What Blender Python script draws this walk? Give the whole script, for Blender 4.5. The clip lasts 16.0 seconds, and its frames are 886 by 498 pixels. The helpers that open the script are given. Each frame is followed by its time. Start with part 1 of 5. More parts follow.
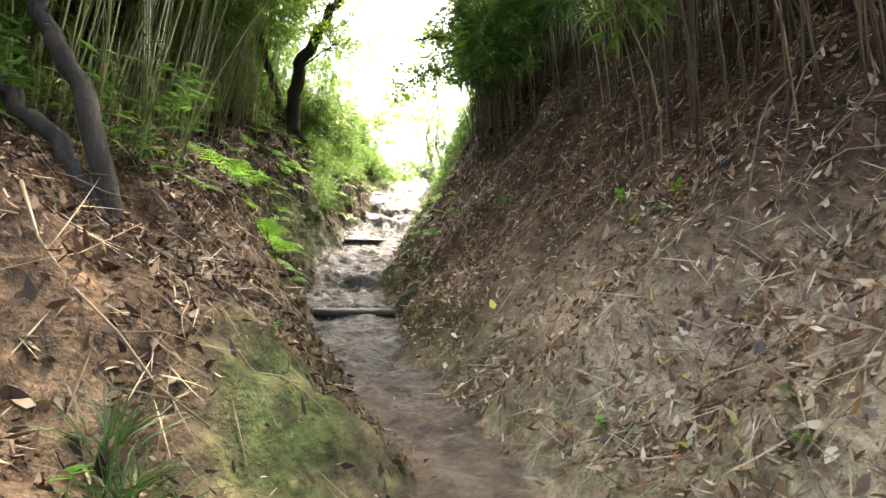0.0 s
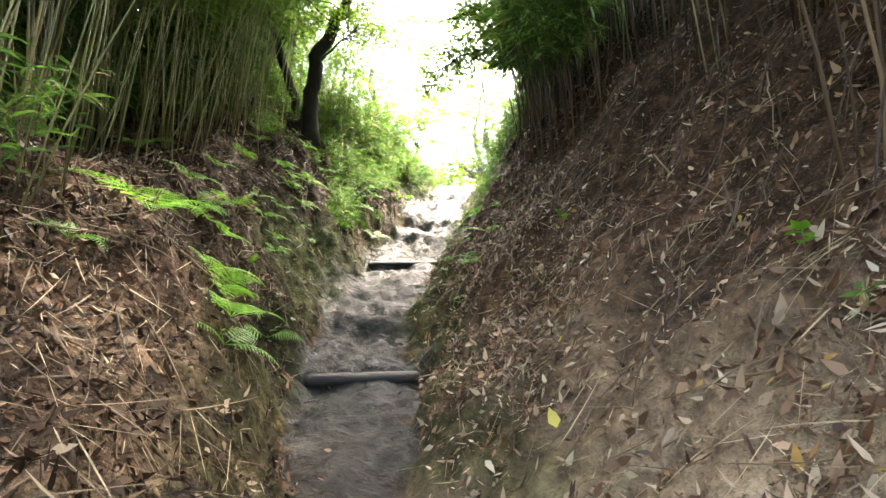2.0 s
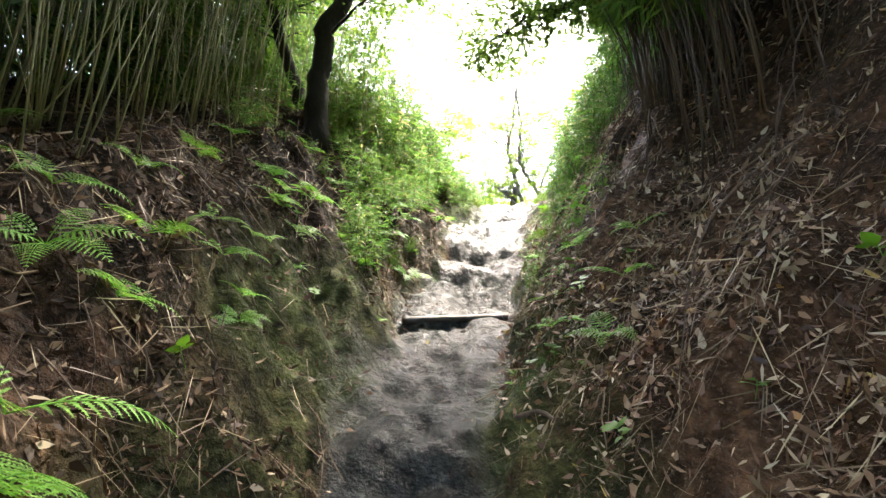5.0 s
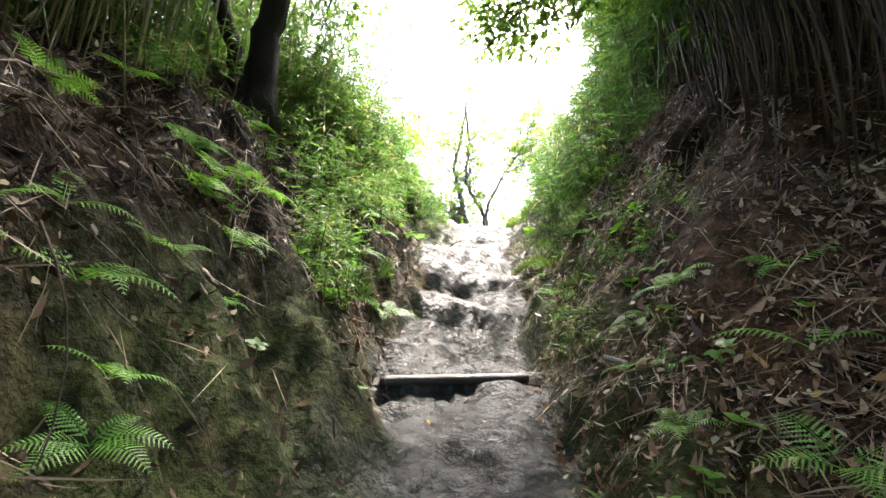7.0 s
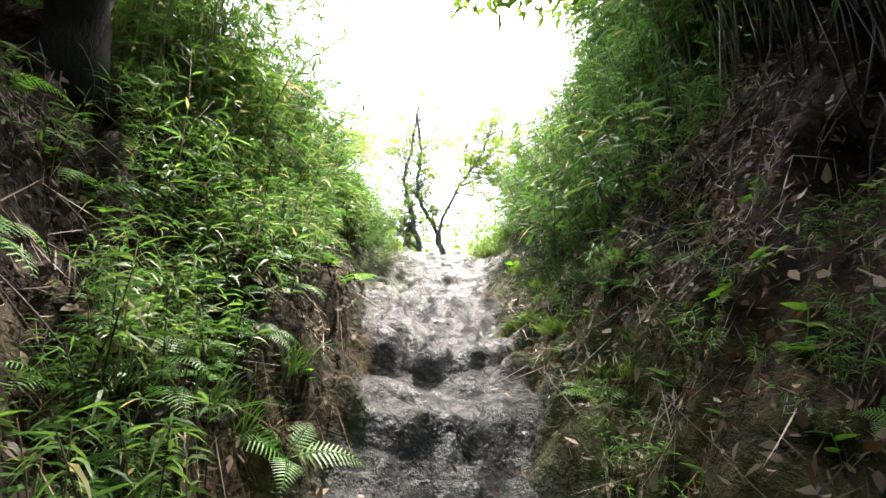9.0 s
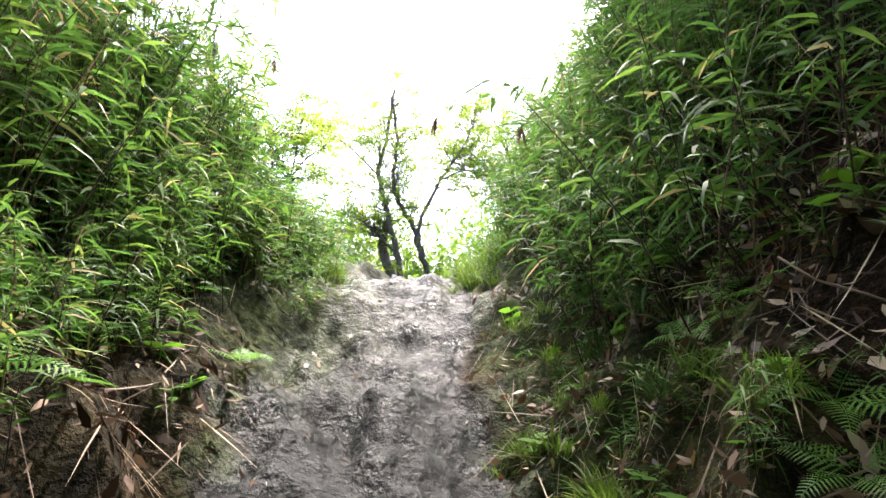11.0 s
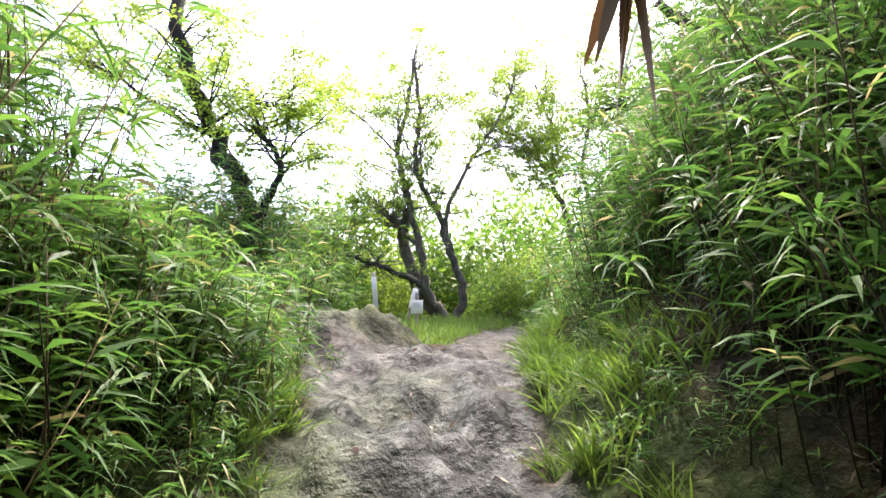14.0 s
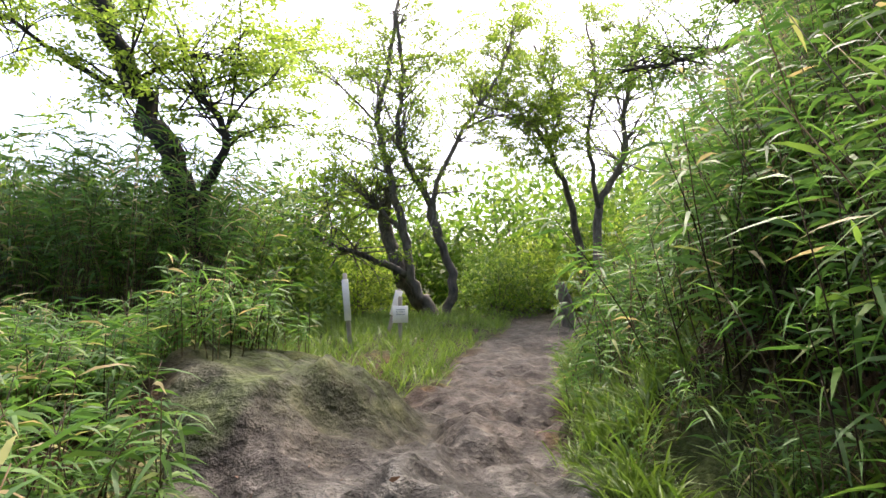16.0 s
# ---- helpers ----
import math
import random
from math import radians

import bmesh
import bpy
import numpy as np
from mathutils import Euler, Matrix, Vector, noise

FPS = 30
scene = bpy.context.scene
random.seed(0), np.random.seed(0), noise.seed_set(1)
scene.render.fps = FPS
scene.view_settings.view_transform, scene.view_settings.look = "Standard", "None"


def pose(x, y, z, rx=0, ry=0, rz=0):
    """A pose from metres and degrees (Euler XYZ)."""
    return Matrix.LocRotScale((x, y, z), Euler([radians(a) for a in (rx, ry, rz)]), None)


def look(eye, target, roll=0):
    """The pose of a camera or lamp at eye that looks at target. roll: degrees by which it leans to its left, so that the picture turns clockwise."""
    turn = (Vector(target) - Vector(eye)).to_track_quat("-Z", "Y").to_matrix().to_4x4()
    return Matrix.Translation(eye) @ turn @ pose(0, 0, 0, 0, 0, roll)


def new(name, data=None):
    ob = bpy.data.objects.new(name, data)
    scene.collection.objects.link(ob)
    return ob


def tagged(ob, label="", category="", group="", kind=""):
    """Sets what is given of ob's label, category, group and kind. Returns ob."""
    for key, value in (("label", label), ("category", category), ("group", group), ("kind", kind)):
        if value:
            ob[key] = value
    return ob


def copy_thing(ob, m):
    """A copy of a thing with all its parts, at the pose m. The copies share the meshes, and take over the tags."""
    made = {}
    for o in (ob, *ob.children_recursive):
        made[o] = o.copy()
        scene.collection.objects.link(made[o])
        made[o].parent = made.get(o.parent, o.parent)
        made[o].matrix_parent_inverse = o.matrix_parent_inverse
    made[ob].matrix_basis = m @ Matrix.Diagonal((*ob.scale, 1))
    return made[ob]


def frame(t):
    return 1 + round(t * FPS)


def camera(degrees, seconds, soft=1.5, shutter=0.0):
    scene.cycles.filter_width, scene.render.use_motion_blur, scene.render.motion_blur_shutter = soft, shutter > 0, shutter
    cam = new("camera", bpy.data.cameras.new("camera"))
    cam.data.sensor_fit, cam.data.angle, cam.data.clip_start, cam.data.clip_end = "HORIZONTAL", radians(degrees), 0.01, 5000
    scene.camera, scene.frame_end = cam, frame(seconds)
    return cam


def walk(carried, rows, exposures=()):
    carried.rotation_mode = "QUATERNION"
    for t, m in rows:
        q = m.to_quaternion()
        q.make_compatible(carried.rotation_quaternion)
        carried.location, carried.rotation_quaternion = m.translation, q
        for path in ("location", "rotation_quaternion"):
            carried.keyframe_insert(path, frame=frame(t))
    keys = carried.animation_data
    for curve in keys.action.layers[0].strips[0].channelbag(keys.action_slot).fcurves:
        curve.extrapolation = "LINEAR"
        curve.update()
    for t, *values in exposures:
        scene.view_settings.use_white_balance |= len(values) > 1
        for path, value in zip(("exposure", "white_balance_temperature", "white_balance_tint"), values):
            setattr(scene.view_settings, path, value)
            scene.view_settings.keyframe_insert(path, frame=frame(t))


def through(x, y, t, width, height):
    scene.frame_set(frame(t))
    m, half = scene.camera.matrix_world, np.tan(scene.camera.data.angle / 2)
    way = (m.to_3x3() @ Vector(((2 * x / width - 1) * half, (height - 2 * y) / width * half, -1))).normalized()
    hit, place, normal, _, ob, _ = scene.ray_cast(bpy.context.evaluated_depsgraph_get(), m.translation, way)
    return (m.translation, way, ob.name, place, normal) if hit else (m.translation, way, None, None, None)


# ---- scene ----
cam = camera(82.0, 16.0)
SUN, SKY = 1.2, 0.15
EXPOSURES = [(0.0, 4.3, 7400, 12), (2.0, 4.4, 7200, 12), (4.0, 4.2, 6950, 12), (6.5, 3.85, 6650, 13), (8.0, 3.45, 6450, 13), (10.5, 3.1, 6400, 15), (12.5, 2.95, 6350, 17), (14.5, 2.6, 6500, 17), (16.0, 2.2, 6750, 18)]
PATH = [
    (0, (0.0, 0.0, 1.35), (-0.159, 1.982, 1.561), 1.3),
    (0.5, (-0.065, 0.404, 1.439), (-0.275, 2.382, 1.646), 1.1),
    (1, (-0.082, 0.879, 1.685), (-0.315, 2.856, 1.876), 0.8),
    (1.5, (0.048, 1.315, 1.853), (-0.261, 3.28, 2.057), 0.3),
    (2, (0.032, 1.748, 1.949), (-0.343, 3.703, 2.145), 0.2),
    (2.5, (0.013, 2.209, 2.096), (-0.389, 4.159, 2.283), -0.1),
    (3, (-0.075, 2.688, 2.177), (-0.584, 4.611, 2.385), -0.1),
    (3.5, (-0.34, 3.146, 2.331), (-0.865, 5.063, 2.561), -0.5),
    (4, (-0.427, 3.615, 2.406), (-0.966, 5.527, 2.645), -0.9),
    (4.2, (-0.49, 3.777, 2.423), (-1.042, 5.683, 2.669), -0.9),
    (6.3, (-1.867, 5.248, 2.639), (-2.015, 7.21, 2.994), 1.0),
    (6.5, (-1.882, 5.414, 2.696), (-2.017, 7.377, 3.053), 1.2),
    (7, (-1.977, 5.812, 2.759), (-2.118, 7.772, 3.131), 1.3),
    (7.5, (-2.154, 6.252, 2.881), (-2.206, 8.21, 3.288), 1.3),
    (8, (-2.181, 6.75, 3.072), (-2.194, 8.706, 3.489), 1.2),
    (8.2, (-2.225, 6.92, 3.147), (-2.224, 8.874, 3.575), 1.1),
    (10.3, (-2.045, 8.996, 3.858), (-1.91, 10.952, 4.256), -0.4),
    (10.5, (-2.014, 9.146, 3.922), (-1.881, 11.102, 4.319), -0.3),
    (11, (-1.935, 9.608, 4.177), (-1.811, 11.566, 4.563), -0.4),
    (11.5, (-2.009, 10.095, 4.306), (-1.923, 12.059, 4.675), -0.3),
    (12, (-2.036, 10.562, 4.462), (-1.899, 12.533, 4.772), 0.4),
    (12.5, (-1.974, 11.128, 4.757), (-1.861, 13.1, 5.07), 0.5),
    (13, (-1.972, 11.449, 4.97), (-1.904, 13.427, 5.26), 0.5),
    (13.5, (-1.953, 11.718, 5.041), (-1.91, 13.698, 5.323), -0.2),
    (14, (-1.968, 12.157, 5.251), (-1.94, 14.137, 5.53), -0.0),
    (14.5, (-2.079, 12.601, 5.375), (-2.08, 14.583, 5.641), 0.0),
    (15, (-2.088, 13.027, 5.49), (-1.989, 15.015, 5.675), 0.0),
    (15.5, (-2.041, 13.427, 5.635), (-1.946, 15.417, 5.817), -0.1),
    (16, (-2.017, 13.796, 5.744), (-1.927, 15.786, 5.919), -0.3),
]
walk(cam, [(t, look(eye, target, roll)) for t, eye, target, roll in PATH], EXPOSURES)

# ---- world and sun ----
SUN_AZ, SUN_EL = -15.0, 62.0      # degrees to the left of ahead, and above the horizon
world = bpy.data.worlds.new("sky")
scene.world = world
world.use_nodes = True
wn = world.node_tree.nodes
sky = wn.new("ShaderNodeTexSky")
sky.sky_type, sky.sun_disc = "NISHITA", False
sky.sun_elevation, sky.sun_rotation = radians(SUN_EL), radians(-SUN_AZ)
sky.air_density, sky.dust_density = 1.0, 5.0
world.node_tree.links.new(sky.outputs[0], wn["Background"].inputs[0])
wn["Background"].inputs[1].default_value = SKY
sun_data = bpy.data.lights.new("sun", "SUN")
sun_data.energy, sun_data.angle, sun_data.color = SUN, radians(1.0), (1.0, 0.95, 0.86)
sun = new("sun", sun_data)
to_sun = Vector((-math.sin(radians(SUN_AZ)) * math.cos(radians(SUN_EL)), math.cos(radians(SUN_AZ)) * math.cos(radians(SUN_EL)), math.sin(radians(SUN_EL))))
sun.matrix_world = Matrix.Translation((0, 10, 30)) @ to_sun.to_track_quat("Z", "Y").to_matrix().to_4x4()

# ---- materials ----


def material(name):
    m = bpy.data.materials.new(name)
    m.use_nodes = True
    return m, m.node_tree.nodes, m.node_tree.links, m.node_tree.nodes["Principled BSDF"]


def ramp(nodes, stops):
    r = nodes.new("ShaderNodeValToRGB")
    while len(r.color_ramp.elements) < len(stops):
        r.color_ramp.elements.new(0.5)
    for e, (p, c) in zip(r.color_ramp.elements, stops):
        e.position, e.color = p, (*c, 1)
    return r


def noise_node(nodes, links, scale, detail=4, rough=0.6, coords=None):
    n = nodes.new("ShaderNodeTexNoise")
    n.inputs["Scale"].default_value, n.inputs["Detail"].default_value, n.inputs["Roughness"].default_value = scale, detail, rough
    if coords is not None:
        links.new(coords, n.inputs["Vector"])
    return n


def mix_color(nodes, links, fac, a, b, mode="MIX"):
    m = nodes.new("ShaderNodeMix")
    m.data_type, m.blend_type = "RGBA", mode
    for sock, v in ((m.inputs[0], fac), (m.inputs[6], a), (m.inputs[7], b)):
        if isinstance(v, (int, float)):
            sock.default_value = v
        elif isinstance(v, tuple):
            sock.default_value = (*v, 1)
        else:
            links.new(v, sock)
    return m.outputs[2]


def leaf_material(name, stops, rough=0.45, through=0.5, glow=(1.7, 1.7, 0.75), spec=0.4):
    """Thin leaf: gloss above, light passing through; the colour varies leaf by leaf."""
    m, n, l, bsdf = material(name)
    geo = n.new("ShaderNodeNewGeometry")
    r = ramp(n, stops)
    l.new(geo.outputs["Random Per Island"], r.inputs[0])
    tc = n.new("ShaderNodeTexCoord")
    big = noise_node(n, l, 1.3, 2, 0.5, tc.outputs["Object"])
    tone = ramp(n, [(0.3, (0.75, 0.8, 0.7)), (0.7, (1.15, 1.1, 1.0))])
    l.new(big.outputs[0], tone.inputs[0])
    col = mix_color(n, l, 1.0, r.outputs[0], tone.outputs[0], "MULTIPLY")
    l.new(col, bsdf.inputs["Base Color"])
    bsdf.inputs["Roughness"].default_value = rough
    bsdf.inputs["Specular IOR Level"].default_value = spec
    if through > 0:
        tr = n.new("ShaderNodeBsdfTranslucent")
        l.new(mix_color(n, l, 1.0, col, glow, "MULTIPLY"), tr.inputs[0])
        mx = n.new("ShaderNodeMixShader")
        mx.inputs[0].default_value = through
        l.new(bsdf.outputs[0], mx.inputs[1])
        l.new(tr.outputs[0], mx.inputs[2])
        l.new(mx.outputs[0], n["Material Output"].inputs[0])
    return m


def rough_material(name, stops, scale=8.0, rough=0.8, bump=0.4, stretch=(1, 1, 1), random_tone=True, metal=0.0, bump_scale=None):
    """Bark, wood, stone, stalks: two scales of noise, bump, and a tone of its own per object."""
    m, n, l, bsdf = material(name)
    tc = n.new("ShaderNodeTexCoord")
    mp = n.new("ShaderNodeMapping")
    mp.inputs["Scale"].default_value = stretch
    l.new(tc.outputs["Object"], mp.inputs[0])
    a = noise_node(n, l, scale, 6, 0.65, mp.outputs[0])
    r = ramp(n, stops)
    l.new(a.outputs[0], r.inputs[0])
    b = noise_node(n, l, scale * 0.22, 2, 0.5, tc.outputs["Object"])
    tone = ramp(n, [(0.3, (0.72, 0.72, 0.72)), (0.7, (1.2, 1.18, 1.12))])
    l.new(b.outputs[0], tone.inputs[0])
    col = mix_color(n, l, 1.0, r.outputs[0], tone.outputs[0], "MULTIPLY")
    if random_tone:
        info = n.new("ShaderNodeObjectInfo")
        rt = ramp(n, [(0.0, (0.75, 0.72, 0.7)), (1.0, (1.25, 1.2, 1.15))])
        l.new(info.outputs["Random"], rt.inputs[0])
        col = mix_color(n, l, 1.0, col, rt.outputs[0], "MULTIPLY")
    l.new(col, bsdf.inputs["Base Color"])
    bsdf.inputs["Roughness"].default_value, bsdf.inputs["Metallic"].default_value = rough, metal
    bp = n.new("ShaderNodeBump")
    bp.inputs["Strength"].default_value, bp.inputs["Distance"].default_value = bump, 0.02
    c = noise_node(n, l, bump_scale or scale * 2, 5, 0.7, mp.outputs[0])
    l.new(c.outputs[0], bp.inputs["Height"])
    l.new(bp.outputs[0], bsdf.inputs["Normal"])
    return m


def ground_material():
    """Brown soil with litter crumbs, moss, and a bare wet clay tread; masks 'tread' and 'moss' come with the mesh."""
    m, n, l, bsdf = material("earth")
    tc = n.new("ShaderNodeTexCoord")
    P = tc.outputs["Object"]
    coarse, mid, fine = noise_node(n, l, 1.1, 5, 0.6, P), noise_node(n, l, 7, 6, 0.65, P), noise_node(n, l, 45, 4, 0.7, P)
    soil = ramp(n, [(0.32, (0.012, 0.0065, 0.004)), (0.5, (0.04, 0.022, 0.0125)), (0.72, (0.13, 0.073, 0.043))])
    l.new(mid.outputs[0], soil.inputs[0])
    tan = ramp(n, [(0.42, (0.7, 0.66, 0.62)), (0.6, (1.25, 1.2, 1.1))])
    l.new(coarse.outputs[0], tan.inputs[0])
    col = mix_color(n, l, 1.0, soil.outputs[0], tan.outputs[0], "MULTIPLY")
    pale = ramp(n, [(0.32, (0, 0, 0)), (0.52, (1, 1, 1))])
    l.new(noise_node(n, l, 0.55, 4, 0.6, P).outputs[0], pale.inputs[0])
    dryness = n.new("ShaderNodeAttribute")
    dryness.attribute_name = "clay"
    amount = n.new("ShaderNodeMath")
    amount.operation = "MULTIPLY"
    l.new(pale.outputs[0], amount.inputs[0])
    l.new(dryness.outputs["Fac"], amount.inputs[1])
    buff = ramp(n, [(0.3, (0.16, 0.11, 0.07)), (0.7, (0.48, 0.365, 0.235))])
    l.new(mid.outputs[0], buff.inputs[0])
    col = mix_color(n, l, amount.outputs[0], col, buff.outputs[0])
    crumbs = ramp(n, [(0.55, (0, 0, 0)), (0.68, (1, 1, 1))])
    l.new(fine.outputs[0], crumbs.inputs[0])
    col = mix_color(n, l, crumbs.outputs[0], col, (0.12, 0.082, 0.055))
    # dark bank soil, with the shade of the overhung banks painted in
    bank_shade = n.new("ShaderNodeAttribute")
    bank_shade.attribute_name = "bank_shade"
    shaded_soil = ramp(n, [(0.35, (0.004, 0.0027, 0.002)), (0.52, (0.013, 0.0082, 0.0055)), (0.72, (0.05, 0.03, 0.019))])
    l.new(mid.outputs[0], shaded_soil.inputs[0])
    col = mix_color(n, l, bank_shade.outputs["Fac"], col, shaded_soil.outputs[0])
    tread = n.new("ShaderNodeAttribute")
    tread.attribute_name = "tread"
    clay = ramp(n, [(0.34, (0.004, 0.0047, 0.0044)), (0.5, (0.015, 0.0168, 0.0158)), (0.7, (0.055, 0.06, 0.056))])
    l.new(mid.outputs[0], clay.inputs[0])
    # second, paler clay ramp for the upper tread
    tread_pale = n.new("ShaderNodeAttribute")
    tread_pale.attribute_name = "tread_pale"
    pale_clay = ramp(n, [(0.36, (0.008, 0.0088, 0.008)), (0.5, (0.048, 0.05, 0.045)), (0.68, (0.16, 0.162, 0.148))])
    l.new(mid.outputs[0], pale_clay.inputs[0])
    bare = mix_color(n, l, tread_pale.outputs["Fac"], clay.outputs[0], pale_clay.outputs[0])
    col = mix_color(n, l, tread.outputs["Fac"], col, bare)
    moss = n.new("ShaderNodeAttribute")
    moss.attribute_name = "moss"
    green = ramp(n, [(0.35, (0.014, 0.02, 0.006)), (0.5, (0.035, 0.05, 0.013)), (0.7, (0.085, 0.115, 0.032))])
    l.new(mid.outputs[0], green.inputs[0])
    patch = n.new("ShaderNodeMath")
    patch.operation = "MULTIPLY"
    spots = ramp(n, [(0.3, (0.35, 0.35, 0.35)), (0.5, (1, 1, 1))])
    l.new(noise_node(n, l, 3.1, 5, 0.65, P).outputs[0], spots.inputs[0])
    l.new(spots.outputs[0], patch.inputs[0])
    l.new(moss.outputs["Fac"], patch.inputs[1])
    col = mix_color(n, l, patch.outputs[0], col, green.outputs[0])
    l.new(col, bsdf.inputs["Base Color"])
    wet = noise_node(n, l, 2.6, 4, 0.6, P)
    dry = ramp(n, [(0.4, (0.22, 0.22, 0.22)), (0.6, (0.5, 0.5, 0.5))])
    l.new(wet.outputs[0], dry.inputs[0])
    rough = mix_color(n, l, tread.outputs["Fac"], (0.88, 0.88, 0.88), dry.outputs[0])
    l.new(rough, bsdf.inputs["Roughness"])
    bsdf.inputs["Specular IOR Level"].default_value = 0.14
    clod = noise_node(n, l, 19, 5, 0.6, P)
    b0 = n.new("ShaderNodeBump")
    b0.inputs["Strength"].default_value, b0.inputs["Distance"].default_value = 0.9, 0.035
    l.new(clod.outputs[0], b0.inputs["Height"])
    b1, b2 = n.new("ShaderNodeBump"), n.new("ShaderNodeBump")
    b1.inputs["Strength"].default_value, b1.inputs["Distance"].default_value = 1.0, 0.07
    b2.inputs["Strength"].default_value, b2.inputs["Distance"].default_value = 0.6, 0.012
    l.new(mid.outputs[0], b1.inputs["Height"])
    l.new(fine.outputs[0], b2.inputs["Height"])
    l.new(b0.outputs[0], b1.inputs["Normal"])
    l.new(b1.outputs[0], b2.inputs["Normal"])
    l.new(b2.outputs[0], bsdf.inputs["Normal"])
    return m


EARTH = ground_material()
BAMBOO_LEAF = leaf_material("bamboo leaf", [(0.0, (0.045, 0.1, 0.024)), (0.5, (0.075, 0.155, 0.032)), (0.9, (0.12, 0.2, 0.04)), (1.0, (0.2, 0.2, 0.07))], 0.42, 0.5, (1.7, 1.65, 1.35))
SASA_LEAF = leaf_material("dwarf bamboo leaf", [(0.0, (0.04, 0.1, 0.025)), (0.55, (0.075, 0.165, 0.035)), (0.93, (0.13, 0.23, 0.045)), (0.97, (0.3, 0.25, 0.13)), (1.0, (0.36, 0.3, 0.18))], 0.5, 0.42, (1.7, 1.65, 1.35), 0.22)
TREE_LEAF = leaf_material("tree leaf", [(0.0, (0.05, 0.105, 0.018)), (0.6, (0.1, 0.185, 0.028)), (1.0, (0.17, 0.23, 0.055))], 0.45, 0.62, (1.6, 1.6, 1.1))
PALE_LEAF = leaf_material("summit tree leaf", [(0.0, (0.1, 0.16, 0.025)), (0.6, (0.18, 0.25, 0.04)), (1.0, (0.26, 0.32, 0.08))], 0.5, 0.7, (1.6, 1.65, 1.1))
FERN_LEAF = leaf_material("fern frond", [(0.0, (0.09, 0.21, 0.04)), (0.7, (0.15, 0.34, 0.065)), (1.0, (0.22, 0.42, 0.11))], 0.42)
GRASS = leaf_material("grass blade", [(0.0, (0.06, 0.11, 0.02)), (0.6, (0.12, 0.18, 0.035)), (1.0, (0.13, 0.19, 0.05))], 0.5, 0.4, (1.5, 1.65, 0.95))
DARK_GRASS = leaf_material("sedge blade", [(0.0, (0.03, 0.07, 0.02)), (1.0, (0.06, 0.12, 0.03))], 0.4, 0.25)
SEEDLING_LEAF = leaf_material("seedling leaf", [(0.0, (0.07, 0.17, 0.03)), (1.0, (0.11, 0.24, 0.04))], 0.4)
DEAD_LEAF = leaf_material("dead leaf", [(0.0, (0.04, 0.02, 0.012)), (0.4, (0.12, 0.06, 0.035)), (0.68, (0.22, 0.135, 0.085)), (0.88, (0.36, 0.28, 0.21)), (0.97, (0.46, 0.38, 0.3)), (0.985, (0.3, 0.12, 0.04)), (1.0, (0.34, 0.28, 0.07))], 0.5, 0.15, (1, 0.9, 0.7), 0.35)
# dark brown dead leaves, darkened further to carry the left bank's shade
SHADE_LITTER = leaf_material("dead leaf with shade", [(0.0, (0.015, 0.009, 0.006)), (0.5, (0.05, 0.028, 0.017)), (0.82, (0.11, 0.066, 0.042)), (0.95, (0.24, 0.17, 0.12)), (1.0, (0.36, 0.29, 0.22))], 0.6, 0.1, (1, 0.9, 0.7), 0.18)
CULM = leaf_material("bamboo culm", [(0.0, (0.055, 0.062, 0.024)), (0.5, (0.17, 0.17, 0.07)), (0.85, (0.31, 0.27, 0.14)), (1.0, (0.38, 0.32, 0.2))], 0.4, 0.0)
DARK_CULM = leaf_material("brown bamboo culm", [(0.0, (0.025, 0.017, 0.011)), (0.5, (0.055, 0.037, 0.023)), (0.85, (0.12, 0.08, 0.048)), (1.0, (0.25, 0.18, 0.11))], 0.6, 0.0, spec=0.2)
DRY = leaf_material("dry stalk", [(0.0, (0.06, 0.04, 0.024)), (0.6, (0.16, 0.11, 0.065)), (1.0, (0.38, 0.3, 0.2))], 0.6, 0.0)
BARK = rough_material("dark bark", [(0.35, (0.007, 0.0055, 0.0045)), (0.6, (0.02, 0.016, 0.0125)), (0.8, (0.055, 0.045, 0.036))], 14, 0.9, 0.9, (1, 1, 0.35))
GREY_BARK = rough_material("grey bark", [(0.35, (0.05, 0.042, 0.035)), (0.6, (0.12, 0.105, 0.085)), (0.8, (0.24, 0.22, 0.19))], 12, 0.85, 0.8, (1, 1, 0.4))
LOG = rough_material("weathered log", [(0.3, (0.01, 0.008, 0.0065)), (0.6, (0.032, 0.027, 0.022)), (0.8, (0.08, 0.07, 0.058))], 10, 0.6, 0.8, (0.25, 1, 1))
ROOT = rough_material("root bark", [(0.3, (0.03, 0.02, 0.014)), (0.7, (0.12, 0.085, 0.06))], 20, 0.8, 0.6)
STONE = rough_material("stone", [(0.3, (0.1, 0.095, 0.085)), (0.6, (0.22, 0.21, 0.19)), (0.8, (0.36, 0.35, 0.32))], 9, 0.85, 0.8)
MOSSY = rough_material("mossy stone", [(0.35, (0.035, 0.045, 0.016)), (0.52, (0.09, 0.1, 0.04)), (0.62, (0.16, 0.15, 0.1)), (0.8, (0.3, 0.27, 0.2))], 7, 0.85, 0.9)
WHITE = rough_material("weathered white board", [(0.3, (0.6, 0.6, 0.58)), (0.6, (0.78, 0.78, 0.76))], 6, 0.5, 0.1)
POST = rough_material("grey post wood", [(0.3, (0.2, 0.18, 0.15)), (0.7, (0.4, 0.37, 0.32))], 12, 0.8, 0.5, (1, 1, 0.2))
INK = rough_material("faded print", [(0.3, (0.08, 0.08, 0.09)), (0.7, (0.16, 0.16, 0.17))], 12, 0.6, 0.1)

# ---- mesh tools ----
rng = np.random.default_rng(7)


